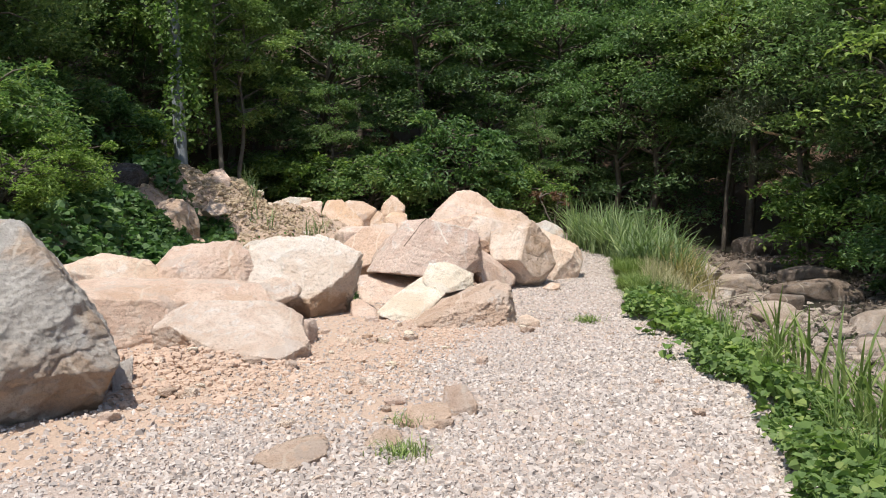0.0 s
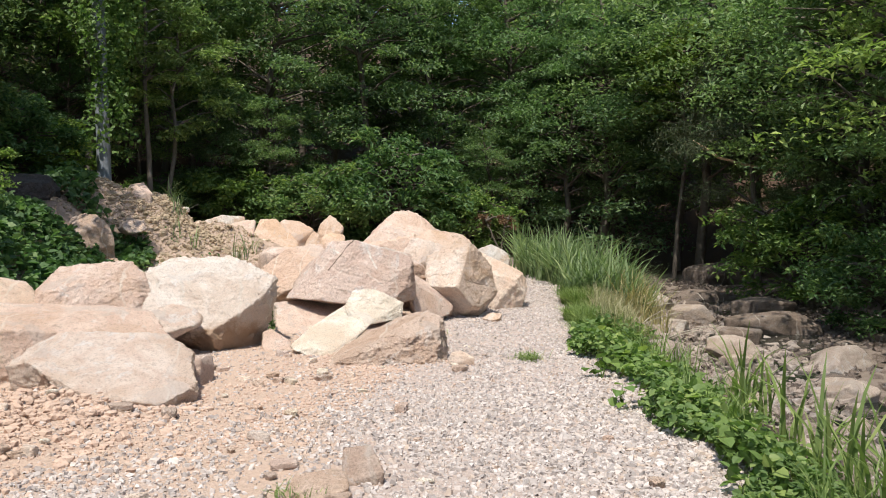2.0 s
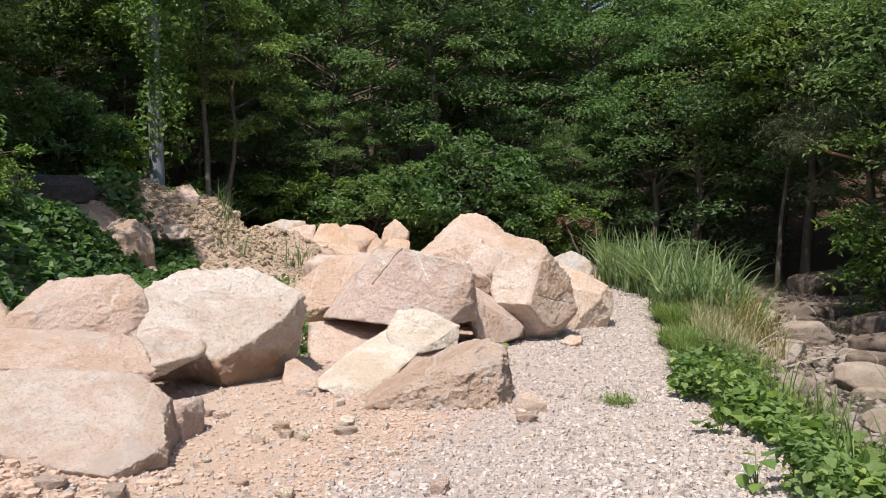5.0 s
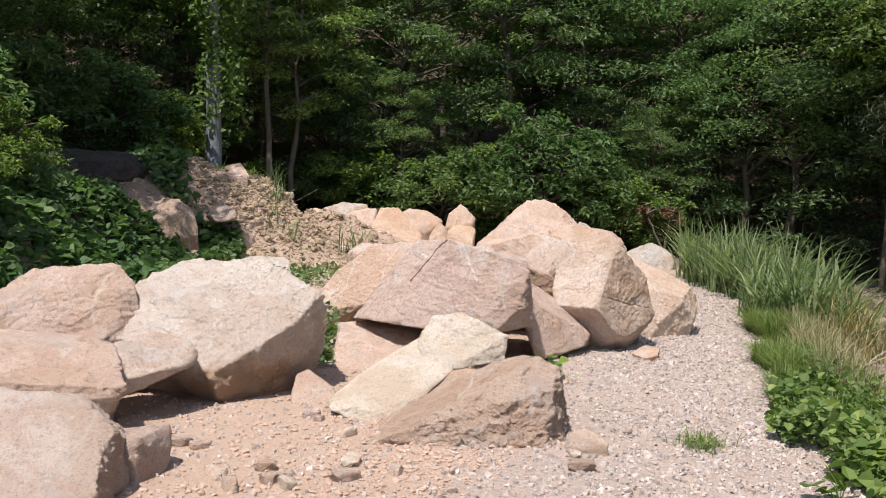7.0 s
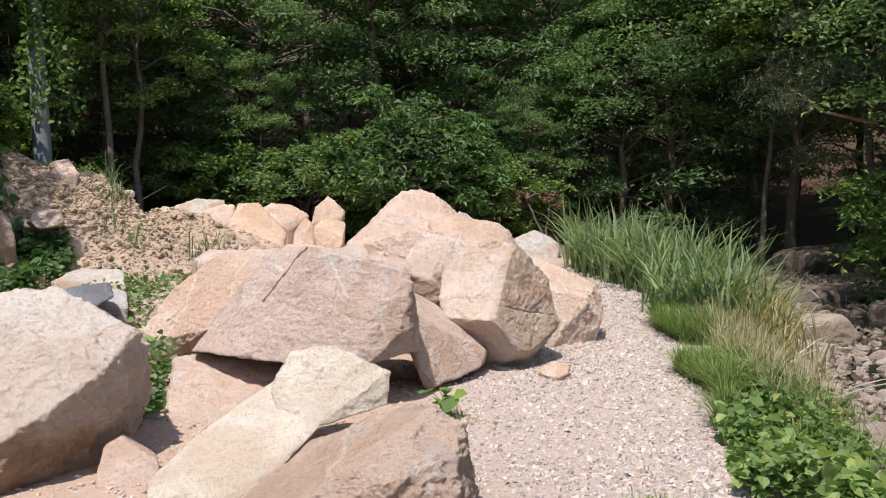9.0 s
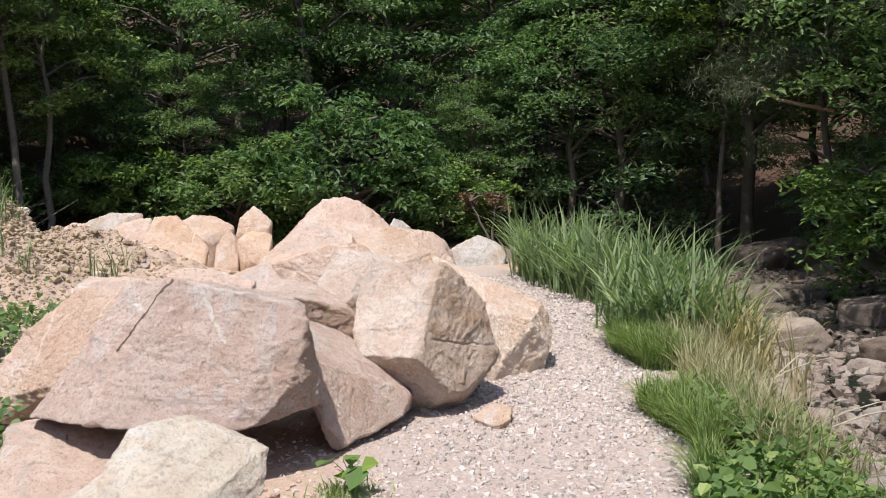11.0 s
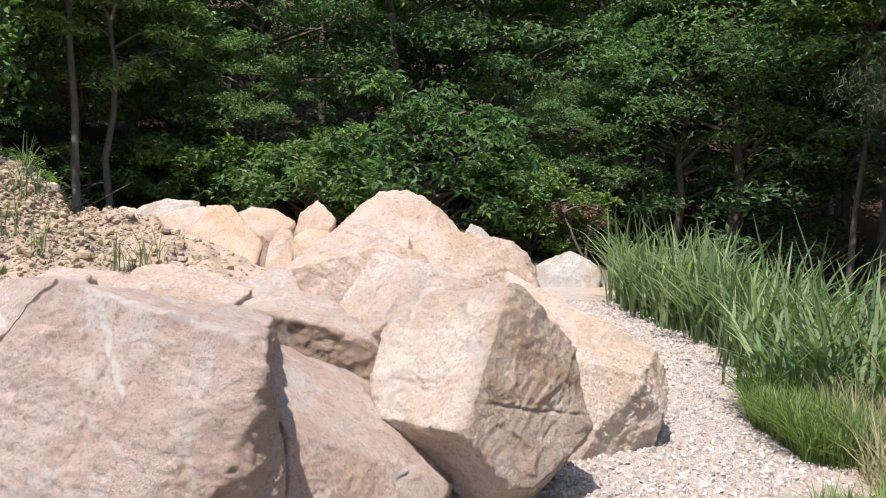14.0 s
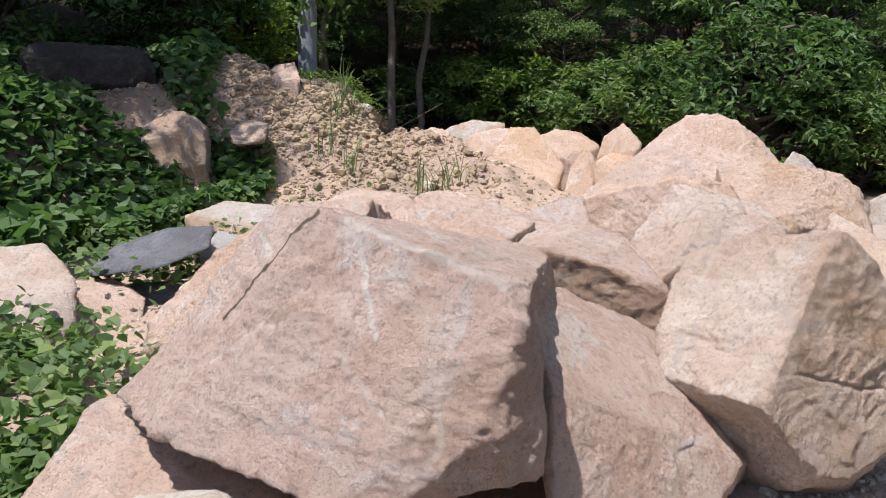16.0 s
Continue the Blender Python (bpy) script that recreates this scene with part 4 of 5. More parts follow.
def scatter_lumps(name, x, y, size, mat, label, category, sink=0.25):
    """Crumbly lumps of earth, uneven and roundish, lying on the ground, as one sheet of stuff."""
    n = len(x)
    base, tri = BALLS[1]
    v = base[None] * (1 + RNG.normal(scale=0.17, size=(n, len(base), 1)))
    v = v * RNG.uniform(0.65, 1.25, (n, 1, 3)) * np.array([1.0, 1.0, 0.75])
    a = RNG.uniform(0, 6.28, n)
    ca, sa = np.cos(a)[:, None], np.sin(a)[:, None]
    v = np.stack([v[..., 0] * ca - v[..., 1] * sa, v[..., 0] * sa + v[..., 1] * ca, v[..., 2]], -1) * size[:, None, None]
    v += np.stack([x, y, land(x, y) + size * (0.6 - 2 * sink)], 1)[:, None]
    f = (tri[None] + len(base) * np.arange(n)[:, None, None]).reshape(-1, 3)
    return tagged(new(name, mesh_from(name, v.reshape(-1, 3), f, mat)), label, category, kind="stuff")


def inner_edge(y):
    return np.interp(y, [0, 5, 6.5, 7.5, 9, 11, 12.5, 14, 16, 18, 30], [-3.0, -2.6, -1.7, -0.6, 0.1, 0.8, 0.95, 1.2, 1.6, 2.0, 2.0])


def gravel():
    n = 185000
    y = 3.6 + 19 * RNG.random(n) ** 1.35
    y[::7] = RNG.uniform(-1.5, 3.9, len(y[::7]))
    e = np.interp(y, EDGE_Y, EDGE_X)
    x = RNG.uniform(-4.2, 4.0, n)
    keep_in = smooth01((x - inner_edge(y) + 0.9) / 1.3)
    patchy = 0.5 + 0.5 * fbm(np.stack([x, y, 0 * x], 1) * 0.9, 3, 21)
    p = np.clip(keep_in * (0.35 + 0.9 * patchy) + 0.28 * patchy + 0.06, 0, 1) * (1 - smooth01((x - e - 0.05) / 0.35))
    p = p * (1 - 0.75 * np.exp(-(((x + 0.6) / 0.8) ** 2 + ((y - 7.1) / 1.2) ** 2)))
    ok = RNG.random(n) < p
    x, y = x[ok], y[ok]
    size = 0.011 + 0.019 * RNG.random(len(x)) ** 1.9 + 0.010 * smooth01((x - 0.4) / 1.6) * RNG.random(len(x)) + 0.010 * (RNG.random(len(x)) > 0.96)
    size = size * (1 - 0.28 * smooth01((y - 7.5) / 3))
    scatter_blocks("gravel", x, y, size, GRAVEL, 0.34, 0.72, "pale pinkish grey crushed gravel covering the track", "gravel")


def clods():
    n = 15000
    k = RNG.integers(0, 3, n)
    x = np.choose(k, [RNG.normal(-2.35, 0.55, n), RNG.normal(-0.7, 1.0, n), RNG.normal(-0.1, 0.5, n)])
    y = np.choose(k, [RNG.normal(8.0, 0.6, n), RNG.normal(8.6, 1.4, n), RNG.normal(10.9, 1.2, n)])
    x = np.minimum(x, inner_edge(y) - 0.15 + 0.3 * RNG.normal(size=n))
    size = (0.006 + 0.024 * RNG.random(n) ** 5) * np.where(k == 0, 1.7, 1.0)
    scatter_lumps("earth_clods", x, y, size * 0.9, CLOD, "reddish brown clods of loose earth", "earth")
    n = 30000
    r, a = np.abs(RNG.normal(0, 1, n)), RNG.uniform(0, 6.28, n)
    x, y = -4.9 + 1.5 * r * np.cos(a), 21.8 + 1.4 * r * np.sin(a)
    size = 0.008 + 0.016 * RNG.random(n) ** 2 + 0.06 * RNG.random(n) ** 22
    scatter_lumps("earth_heap_rubble", x, y, size * 1.1, CLOD_PALE, "tan rubble of a heap of excavated earth", "earth")


BIG_CREEK = ((10.3, 28.4, 0.95), (5.6, 15.2, 0.36), (6.2, 16.5, 0.34), (7.4, 17.9, 0.55), (5.0, 13.4, 0.28), (6.0, 12.4, 0.32), (4.75, 16.1, 0.26), (7.0, 14.6, 0.5), (8.3, 20.6, 0.55), (6.5, 19.5, 0.4), (5.4, 18.0, 0.34), (6.2, 21.5, 0.45), (8.0, 23.5, 0.5))


def creek_stones():
    """Boulders and cobbles of the creek bed, each a thing; the smallest as one sheet."""
    shapes = []
    for k in range(6):
        rng = np.random.default_rng(60 + k)
        facets = [(int(rng.uniform(-180, 180)), int(rng.uniform(-80, 80)), round(rng.uniform(0.62, 1.0), 2)) for _ in range(14)] + [(20, 78, 0.78), (0, -90, 0.6), (0, 0, 1), (90, 0, 0.9), (180, 0, 1), (-90, 0, 0.9)]
        me, _ = block_mesh([((0, 0, 0), facets)], STONE["creek_sunlit" if k % 2 == 0 else "creek"], 4, soft=90, chips=12)
        shapes.append(me)
    rng = np.random.default_rng(5)
    for k in range(300):
        y = rng.uniform(8, 27)
        e = float(np.interp(y, EDGE_Y, EDGE_X))
        if y > 20:
            e = max(e, 3.2)
        off = 1.0 + 6.2 * rng.random() ** 1.25
        x = e + off
        s = 0.05 + 0.17 * rng.random() ** 2.2
        if k < len(BIG_CREEK):
            x, y, s = BIG_CREEK[k]
            off = x - e
        # near the bank the sunlit tone, farther out the shaded one
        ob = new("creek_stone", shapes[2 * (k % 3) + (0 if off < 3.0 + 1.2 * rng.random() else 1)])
        ob.scale = (s * rng.uniform(0.9, 1.5), s * rng.uniform(0.8, 1.2), s * rng.uniform(0.5, 0.8))
        ob.rotation_euler = (0, 0, rng.uniform(0, 6.28))
        ob.location = (x, y, float(land(x, y)[0]) - 0.16 * s)
        tagged(ob, "weathered grey-brown creek stone, sunlit or shaded tone in its colour", "stone", group="creek stones")
    n = 13000
    y = -2 + 31 * RNG.random(n)
    e = np.interp(y, EDGE_Y, EDGE_X)
    e = np.where(y > 20, np.maximum(e, 3.2), e)
    x = e + RNG.uniform(0.9, 7.5, n)
    m = 8500
    yy = -1 + 26 * RNG.random(m)
    xx = edge_at(yy) + 0.9 + 3.0 * RNG.random(m)
    # rubble takes the painted sunlit tone, pebbles the shaded one
    scatter_blocks("creek_rubble", xx, yy, 0.025 + 0.10 * RNG.random(m) ** 3, STONE["creek_sunlit"], 0.3, 0.7, "broken creek-bed rubble in a pale tone that stands for sunlight", "rubble")
    scatter_blocks("creek_pebbles", x, y, 0.02 + 0.09 * RNG.random(n) ** 3, STONE["creek"], 0.3, 0.7, "brown and grey pebbles of the creek bed in a shade-darkened tone", "pebbles")
    v, f = BALLS[3]
    pool = v * np.array([1.15, 8.0, 0.03])
    pool[:, 0] += 0.5 * np.sin(pool[:, 1] * 0.5)
    ob = new("creek_water", mesh_from("creek_water", pool, f, WATER, True))
    ob.location, ob.rotation_euler = (7.0, 17.6, -0.20), (radians(2.7), 0, radians(-14))
    tagged(ob, "dark shallow creek water between stones", "water", kind="structure")


# ---- plants ----
def frames_of(n, rng, up=0.5):
    """Random leaf frames: the way along the leaf and its normal, tending upwards."""
    nrm = rng.normal(size=(n, 3)) + np.array([0, 0, up * 2.0])
    nrm /= np.linalg.norm(nrm, axis=1)[:, None]
    d = rng.normal(size=(n, 3)) - np.array([0, 0, 0.35])
    d -= nrm * np.sum(d * nrm, 1)[:, None]
    d /= np.linalg.norm(d, axis=1)[:, None]
    return d, np.cross(nrm, d), nrm


def leaf_cloud(p, size, rng, slim=0.42, up=0.5):
    """Pointed leaves folded along the rib, at the points p: arrays of vertices and triangles."""
    n = len(p)
    d, s, nr = frames_of(n, rng, up)
    L = (size * rng.uniform(0.65, 1.35, n))[:, None]
    W = L * slim
    v = np.stack([p, p + d * L * 0.45 + s * W * 0.5 + nr * W * 0.18, p + d * L - nr * L * 0.12, p + d * L * 0.45 - s * W * 0.5 + nr * W * 0.18], 1)
    f = np.array([[0, 1, 2], [0, 2, 3]])[None] + 4 * np.arange(n)[:, None, None]
    return v.reshape(-1, 3), f.reshape(-1, 3)


def tube(path, radii, sides=7):
    path = np.asarray(path, float)
    n = len(path)
    t = np.gradient(path, axis=0)
    t /= np.linalg.norm(t, axis=1)[:, None] + 1e-9
    ref = np.where(np.abs(t[:, 2:3]) > 0.9, np.array([[1.0, 0, 0]]), np.array([[0, 0, 1.0]]))
    a = np.cross(t, ref)
    a /= np.linalg.norm(a, axis=1)[:, None] + 1e-9
    b = np.cross(t, a)
    ang = np.linspace(0, 2 * np.pi, sides, endpoint=False)
    v = path[:, None] + np.asarray(radii)[:, None, None] * (np.cos(ang)[None, :, None] * a[:, None] + np.sin(ang)[None, :, None] * b[:, None])
    i = np.arange(n - 1)[:, None] * sides
    j = np.arange(sides)[None]
    k = (j + 1) % sides
    f = np.stack([i + j, i + k, i + sides + k, i + sides + j], -1).reshape(-1, 4)
    return v.reshape(-1, 3), f


def join(parts):
    vs, fs, n = [], [], 0
    for v, f in parts:
        vs.append(v)
        fs.append(f + n)
        n += len(v)
    return np.concatenate(vs), np.concatenate(fs)


def tree(seed, height, crown_from, radius, clumps, per, leaf, leaf_mat, bark_mat, label, category="tree", name="tree", girth=0.14, flat=0.36, up=1.1, stems=1, slim=0.45):
    """A tree: tapered trunk with limbs, and a crown of sprays of leaves with gaps between them."""
    rng = np.random.default_rng(seed)
    top = tagged(new(name), label, category)
    wood, leaves = [], []
    for st in range(stems):
        lean = rng.normal(scale=0.05 if stems == 1 else 0.22, size=2) * height
        hs = np.linspace(0, 1, 9)
        wob = np.cumsum(rng.normal(scale=0.012 * height, size=(9, 2)), 0)
        wob -= wob[0]
        spine = np.stack([hs**1.4 * lean[0] + wob[:, 0], hs**1.4 * lean[1] + wob[:, 1], hs * height * (0.97 if stems == 1 else rng.uniform(0.6, 0.9))], 1)
        wood.append(tube(spine, girth / stems**0.5 * (1 - 0.85 * hs) + 0.012))
        for c in range(clumps // stems):
            h = crown_from + (1 - crown_from) * rng.random() ** 0.85
            k = (h - crown_from) / (1 - crown_from)
            reach = radius * (0.35 + 0.65 * np.sin(np.pi * (0.18 + 0.75 * k))) * rng.uniform(0.45, 1.1)
            az = rng.uniform(0, 2 * np.pi)
            root = np.array([np.interp(h * 0.93, hs, spine[:, i]) for i in range(3)])
            tip = root + np.array([np.cos(az) * reach, np.sin(az) * reach, reach * rng.uniform(-0.1, 0.5)])
            bend = (root + tip) / 2 + np.array([0, 0, 0.12 * reach])
            if c % 2 == 0 or stems > 1:
                wood.append(tube([root, bend, tip], [0.035 + 0.012 * reach, 0.022, 0.008], 5))
            m = int(per * rng.uniform(0.6, 1.4))
            spread = radius * rng.uniform(0.17, 0.36)
            g = rng.normal(size=(m, 3))
            g /= np.linalg.norm(g, axis=1)[:, None] + 1e-9
            g *= rng.random((m, 1)) ** 0.45
            g *= np.array([spread, spread, spread * flat])
            out = np.array([np.cos(az), np.sin(az), 0])
            g += out * (np.abs(g @ out) * 0.35)[:, None]
            g[:, 2] -= 0.22 * (g[:, 0] ** 2 + g[:, 1] ** 2) / max(spread, 0.1)
            leaves.append(tip + g)
    v, f = join(wood)
    trunk = new("trunk", mesh_from("trunk", v, f, bark_mat, True))
    v, f = leaf_cloud(np.concatenate(leaves), leaf, rng, slim, up)
    crown = new("crown", mesh_from("crown", v, f, leaf_mat))
    trunk.parent = crown.parent = top
    return top


def place(ob, x, y, s=1.0, turn=0.0, sink=0.1, sz=None):
    """Stands a thing on the ground."""
    ob.location = (x, y, float(land(x, y)[0]) - sink)
    ob.rotation_euler = (0, 0, radians(turn))
    ob.scale = (s, s, sz or s)
    return ob


def copy_to(ob, x, y, s=1.0, turn=0.0, sink=0.1, sz=None):
    c = copy_thing(ob, Matrix.Identity(4))
    return place(c, x, y, s, turn, sink, sz)


def forest():
    woods = [
        tree(1, 11, 0.16, 3.0, 100, 155, 0.155, LEAF, BARK, "leafy green broadleaf tree at the forest edge"),
        tree(2, 13, 0.22, 3.2, 100, 155, 0.165, LEAF_DARK, BARK, "dark green broadleaf tree of the forest"),
        tree(3, 9, 0.10, 2.8, 100, 155, 0.15, LEAF_DARK, BARK, "low-branched dark green tree of the forest", flat=0.28),
        tree(5, 11, 0.26, 3.5, 115, 165, 0.15, LEAF, BARK, "deep green tree hanging over the creek", flat=0.26),
        tree(4, 12, 0.18, 2.6, 95, 155, 0.155, LEAF, BARK_PALE, "slender green tree with pale bark"),
    ]
    far = [
        tree(6, 12, 0.15, 3.2, 80, 75, 0.27, LEAF, BARK, "green tree on the wooded hillside"),
        tree(7, 13, 0.15, 3.2, 80, 75, 0.27, LEAF_DARK, BARK, "dark green tree on the wooded hillside"),
    ]
    rng = np.random.default_rng(3)
    spots = []
    # forest edge behind the boulders, then up the hillside
    for row, (y0, step, lo, hi) in enumerate(((33, 3.0, -13, 11), (36.5, 3.3, -17, 16), (41, 3.6, -21, 22), (47, 5.5, -27, 28))):
        for x in np.arange(lo, hi, step):
            spots.append((x + rng.uniform(-1, 1), y0 + rng.uniform(-1.3, 1.3) + 0.1 * abs(x), row))
    # left bank
    for x, y in ((-13.0, 18.0), (-13.0, 22.0), (-12.0, 26.5), (-14.5, 15), (-16, 20), (-15.5, 24.5), (-13, 29), (-10.5, 30.5)):
        spots.append((x, y, 1))
    # far bank of the creek, hanging over the water
    for x, y in ((10.4, 19), (11.6, 22.5), (10.8, 15.5), (13.5, 20), (13.0, 25.6), (10.2, 30.2), (7.4, 32), (15, 23), (15, 28), (14.5, 13), (12.5, 11), (16.5, 32)):
        spots.append((x, y, 1))
    used = set()
    pool = dict(enumerate(woods))
    pool.update({10: far[0], 11: far[1]})
    for n, (x, y, row) in enumerate(spots):
        k = int(rng.choice([0, 1, 2, 4]))
        if x > 6.5 and row <= 1 and y < 31:
            k = 3
        s = rng.uniform(0.85, 1.2) * (1.0 if row < 3 else 1.15)
        if row >= 2:
            k = 10 + n % 2
        if k in used:
            copy_to(pool[k], x, y, s, rng.uniform(0, 360))
        else:
            used.add(k)
            place(pool[k], x, y, s, rng.uniform(0, 360))
    for x, y, s, k in ((-5.2, 31.0, 0.5, 2), (-3.4, 30.2, 0.45, 0), (-1.6, 31.4, 0.55, 2), (-7.6, 30.6, 0.5, 1), (-9.4, 29.0, 0.45, 2), (3.6, 31.2, 0.5, 2), (12.8, 31.5, 0.8, 3), (10.4, 33.0, 0.8, 3), (13.6, 28.4, 0.7, 3), (16.5, 25.5, 0.9, 3), (6.2, 32.2, 0.8, 3), (12.0, 18.5, 0.5, 3), (13.6, 22.0, 0.6, 2), (11.4, 24.8, 0.4, 2), (12.9, 27.4, 0.45, 2), (11.2, 27.8, 0.35, 2), (14.6, 29.5, 0.5, 2), (12.6, 20.6, 0.4, 2), (15.0, 19.0, 0.7, 2), (16.0, 26.0, 0.7, 2), (14.2, 16.4, 0.6, 2), (17.5, 22.5, 0.8, 2), (-16.0, 30.0, 0.9, 2), (-18.0, 26.0, 1.0, 2), (-13.5, 33.0, 0.8, 2), (-9.4, 18.0, 0.85, 1), (-10.8, 20.4, 0.9, 1)):
        copy_to(woods[k], x, y, s, 77 * x)
    bush = tree(20, 3.4, 0.12, 1.7, 80, 110, 0.17, LEAF_BUSH, BARK, "light green leafy bush at the forest edge", "bush", "bush", 0.06, 0.5, stems=4)
    place(bush, 0.45, 29.5, 1.12, 0, sz=1.3)
    for x, y, s, a in ((-2.2, 29.3, 0.95, 70), (2.5, 29.8, 0.8, 140), (-4.6, 30.2, 1.0, 210), (-6.6, 30.6, 0.9, 120), (-8.2, 16.5, 0.75, 40), (-9.4, 20.5, 0.9, 250), (-7.4, 14.6, 0.7, 100), (-9.3, 24.0, 0.9, 200), (9.9, 22.4, 1.0, 60), (9.6, 17.8, 0.75, 310), (9.5, 14.0, 0.85, 90)):
        copy_to(bush, x, y, s, a)
    fresh = tree(22, 2.6, 0.1, 1.4, 60, 100, 0.13, LEAF_FRESH, BARK, "fresh yellow-green shrub on the bank", "bush", "bush", 0.05, 0.45, stems=4)
    place(fresh, -6.2, 14.4, 0.55, 0)
    for x, y, s, a in ((-5.9, 12.2, 0.45, 70), (-6.8, 16.0, 0.6, 160), (-7.2, 12.8, 0.65, 250), (-9.0, 25.5, 0.9, 30), (-6.6, 25.2, 0.6, 300)):
        copy_to(fresh, x, y, s, a)
    lime = tree(31, 7.4, 0.64, 1.35, 44, 120, 0.15, LEAF_LIME, BARK, "yellow-green tree standing out of the forest edge", girth=0.06)
    place(lime, 9.0, 29.0, 1.16, 0)
    dead = tree(41, 2.0, 0.74, 0.42, 14, 50, 0.11, LEAF_DEAD, BARK, "small bush with withered red-brown leaves", "bush", "bush", 0.03, 0.6, stems=2)
    place(dead, 3.55, 28.2, 1.0, 0)
    slim = tree(51, 10, 0.5, 2.2, 55, 120, 0.19, LEAF, BARK_PALE, "slender pale-barked tree with a bare lower trunk", girth=0.11)
    place(slim, -6.75, 28.4, 0.8, 0, sz=1.0)
    for x, y, s, a in ((-6.45, 28.9, 0.75, 130), (-8.6, 28.8, 1.0, 300)):
        copy_to(slim, x, y, s, a)
    pine = tree(61, 7.5, 0.35, 2.2, 46, 330, 0.17, LEAF_PINE, BARK, "pine tree with a snapped limb over the creek", girth=0.1, flat=0.5, up=0.1, slim=0.09)
    place(pine, 10.6, 26.2, 1.0, 0)
    v, f = tube([(-0.1, 0.0, 3.5), (-1.3, -0.1, 3.75), (-1.7, -0.15, 4.0), (-2.05, -0.2, 4.2)], [0.04, 0.035, 0.045, 0.012], 7)
    new("broken_limb", mesh_from("broken_limb", v, f, PALE_WOOD, True)).parent = pine



# ---- ground plants ----
def blades(name, x, y, height, mat, label, width=0.012, bend=0.5, category="grass", jitter=0.25):
    """Arching grass blades of three joints each."""
    n = len(x)
    z = land(x, y) - 0.02
    a = RNG.uniform(0, 6.28, n)
    h = height * RNG.uniform(0.5, 1.15, n)
    lean = bend * RNG.uniform(0.15, 1.2, n)
    d = np.stack([np.cos(a), np.sin(a), 0 * a], 1)
    s = np.stack([-np.sin(a), np.cos(a), 0 * a], 1)
    root = np.stack([x, y, z], 1)
    rows = []
    for k, wd in ((0.0, 0.7), (0.4, 1.0), (0.75, 0.7), (1.0, 0.08)):
        c = root + d * (h * lean * k**2)[:, None] + np.array([0, 0, 1]) * (h * (k - 0.35 * lean * k**2.4))[:, None]
        w = (width * wd * RNG.uniform(0.8, 1.2, n))[:, None] * s
        rows += [c - w, c + w]
    v = np.stack(rows, 1).reshape(-1, 3)
    q = np.array([[0, 1, 3, 2], [2, 3, 5, 4], [4, 5, 7, 6]])
    f = (q[None] + 8 * np.arange(n)[:, None, None]).reshape(-1, 4)
    return tagged(new(name, mesh_from(name, v, f, mat)), label, category, kind="stuff")


def edge_at(y):
    e = np.interp(y, EDGE_Y, EDGE_X)
    return np.where(y > 20, np.maximum(e, 3.2), e)


def round_leaves(p, size, rng, up=0.9):
    """Broad lobed vine leaves of six sides, cupped, at the points p."""
    n = len(p)
    d, s, nr = frames_of(n, rng, up)
    L = (size * rng.uniform(0.55, 1.3, n))[:, None]
    pts = [p, p + d * L * 0.22 + s * L * 0.46 + nr * L * 0.12, p + d * L * 0.68 + s * L * 0.36 + nr * L * 0.06, p + d * L - nr * L * 0.14, p + d * L * 0.68 - s * L * 0.36 + nr * L * 0.06, p + d * L * 0.22 - s * L * 0.46 + nr * L * 0.12]
    v = np.stack(pts, 1).reshape(-1, 3)
    q = np.array([[0, 1, 2, 3], [0, 3, 4, 5]])
    f = (q[None] + 6 * np.arange(n)[:, None, None]).reshape(-1, 4)
    return v, f


def vine_cover(name, x, y, top, size, mat, label, rng, bottom=0.03, power=0.6):
    hum = 0.5 + 0.5 * fbm(np.stack([x, y, 0 * x], 1) * 1.3, 3, 33)
    z = land(x, y) + bottom + top * hum * rng.random(len(x)) ** power
    v, f = round_leaves(np.stack([x, y, z], 1), size, rng)
    return tagged(new(name, mesh_from(name, v, f, mat)), label, "vines", kind="stuff")


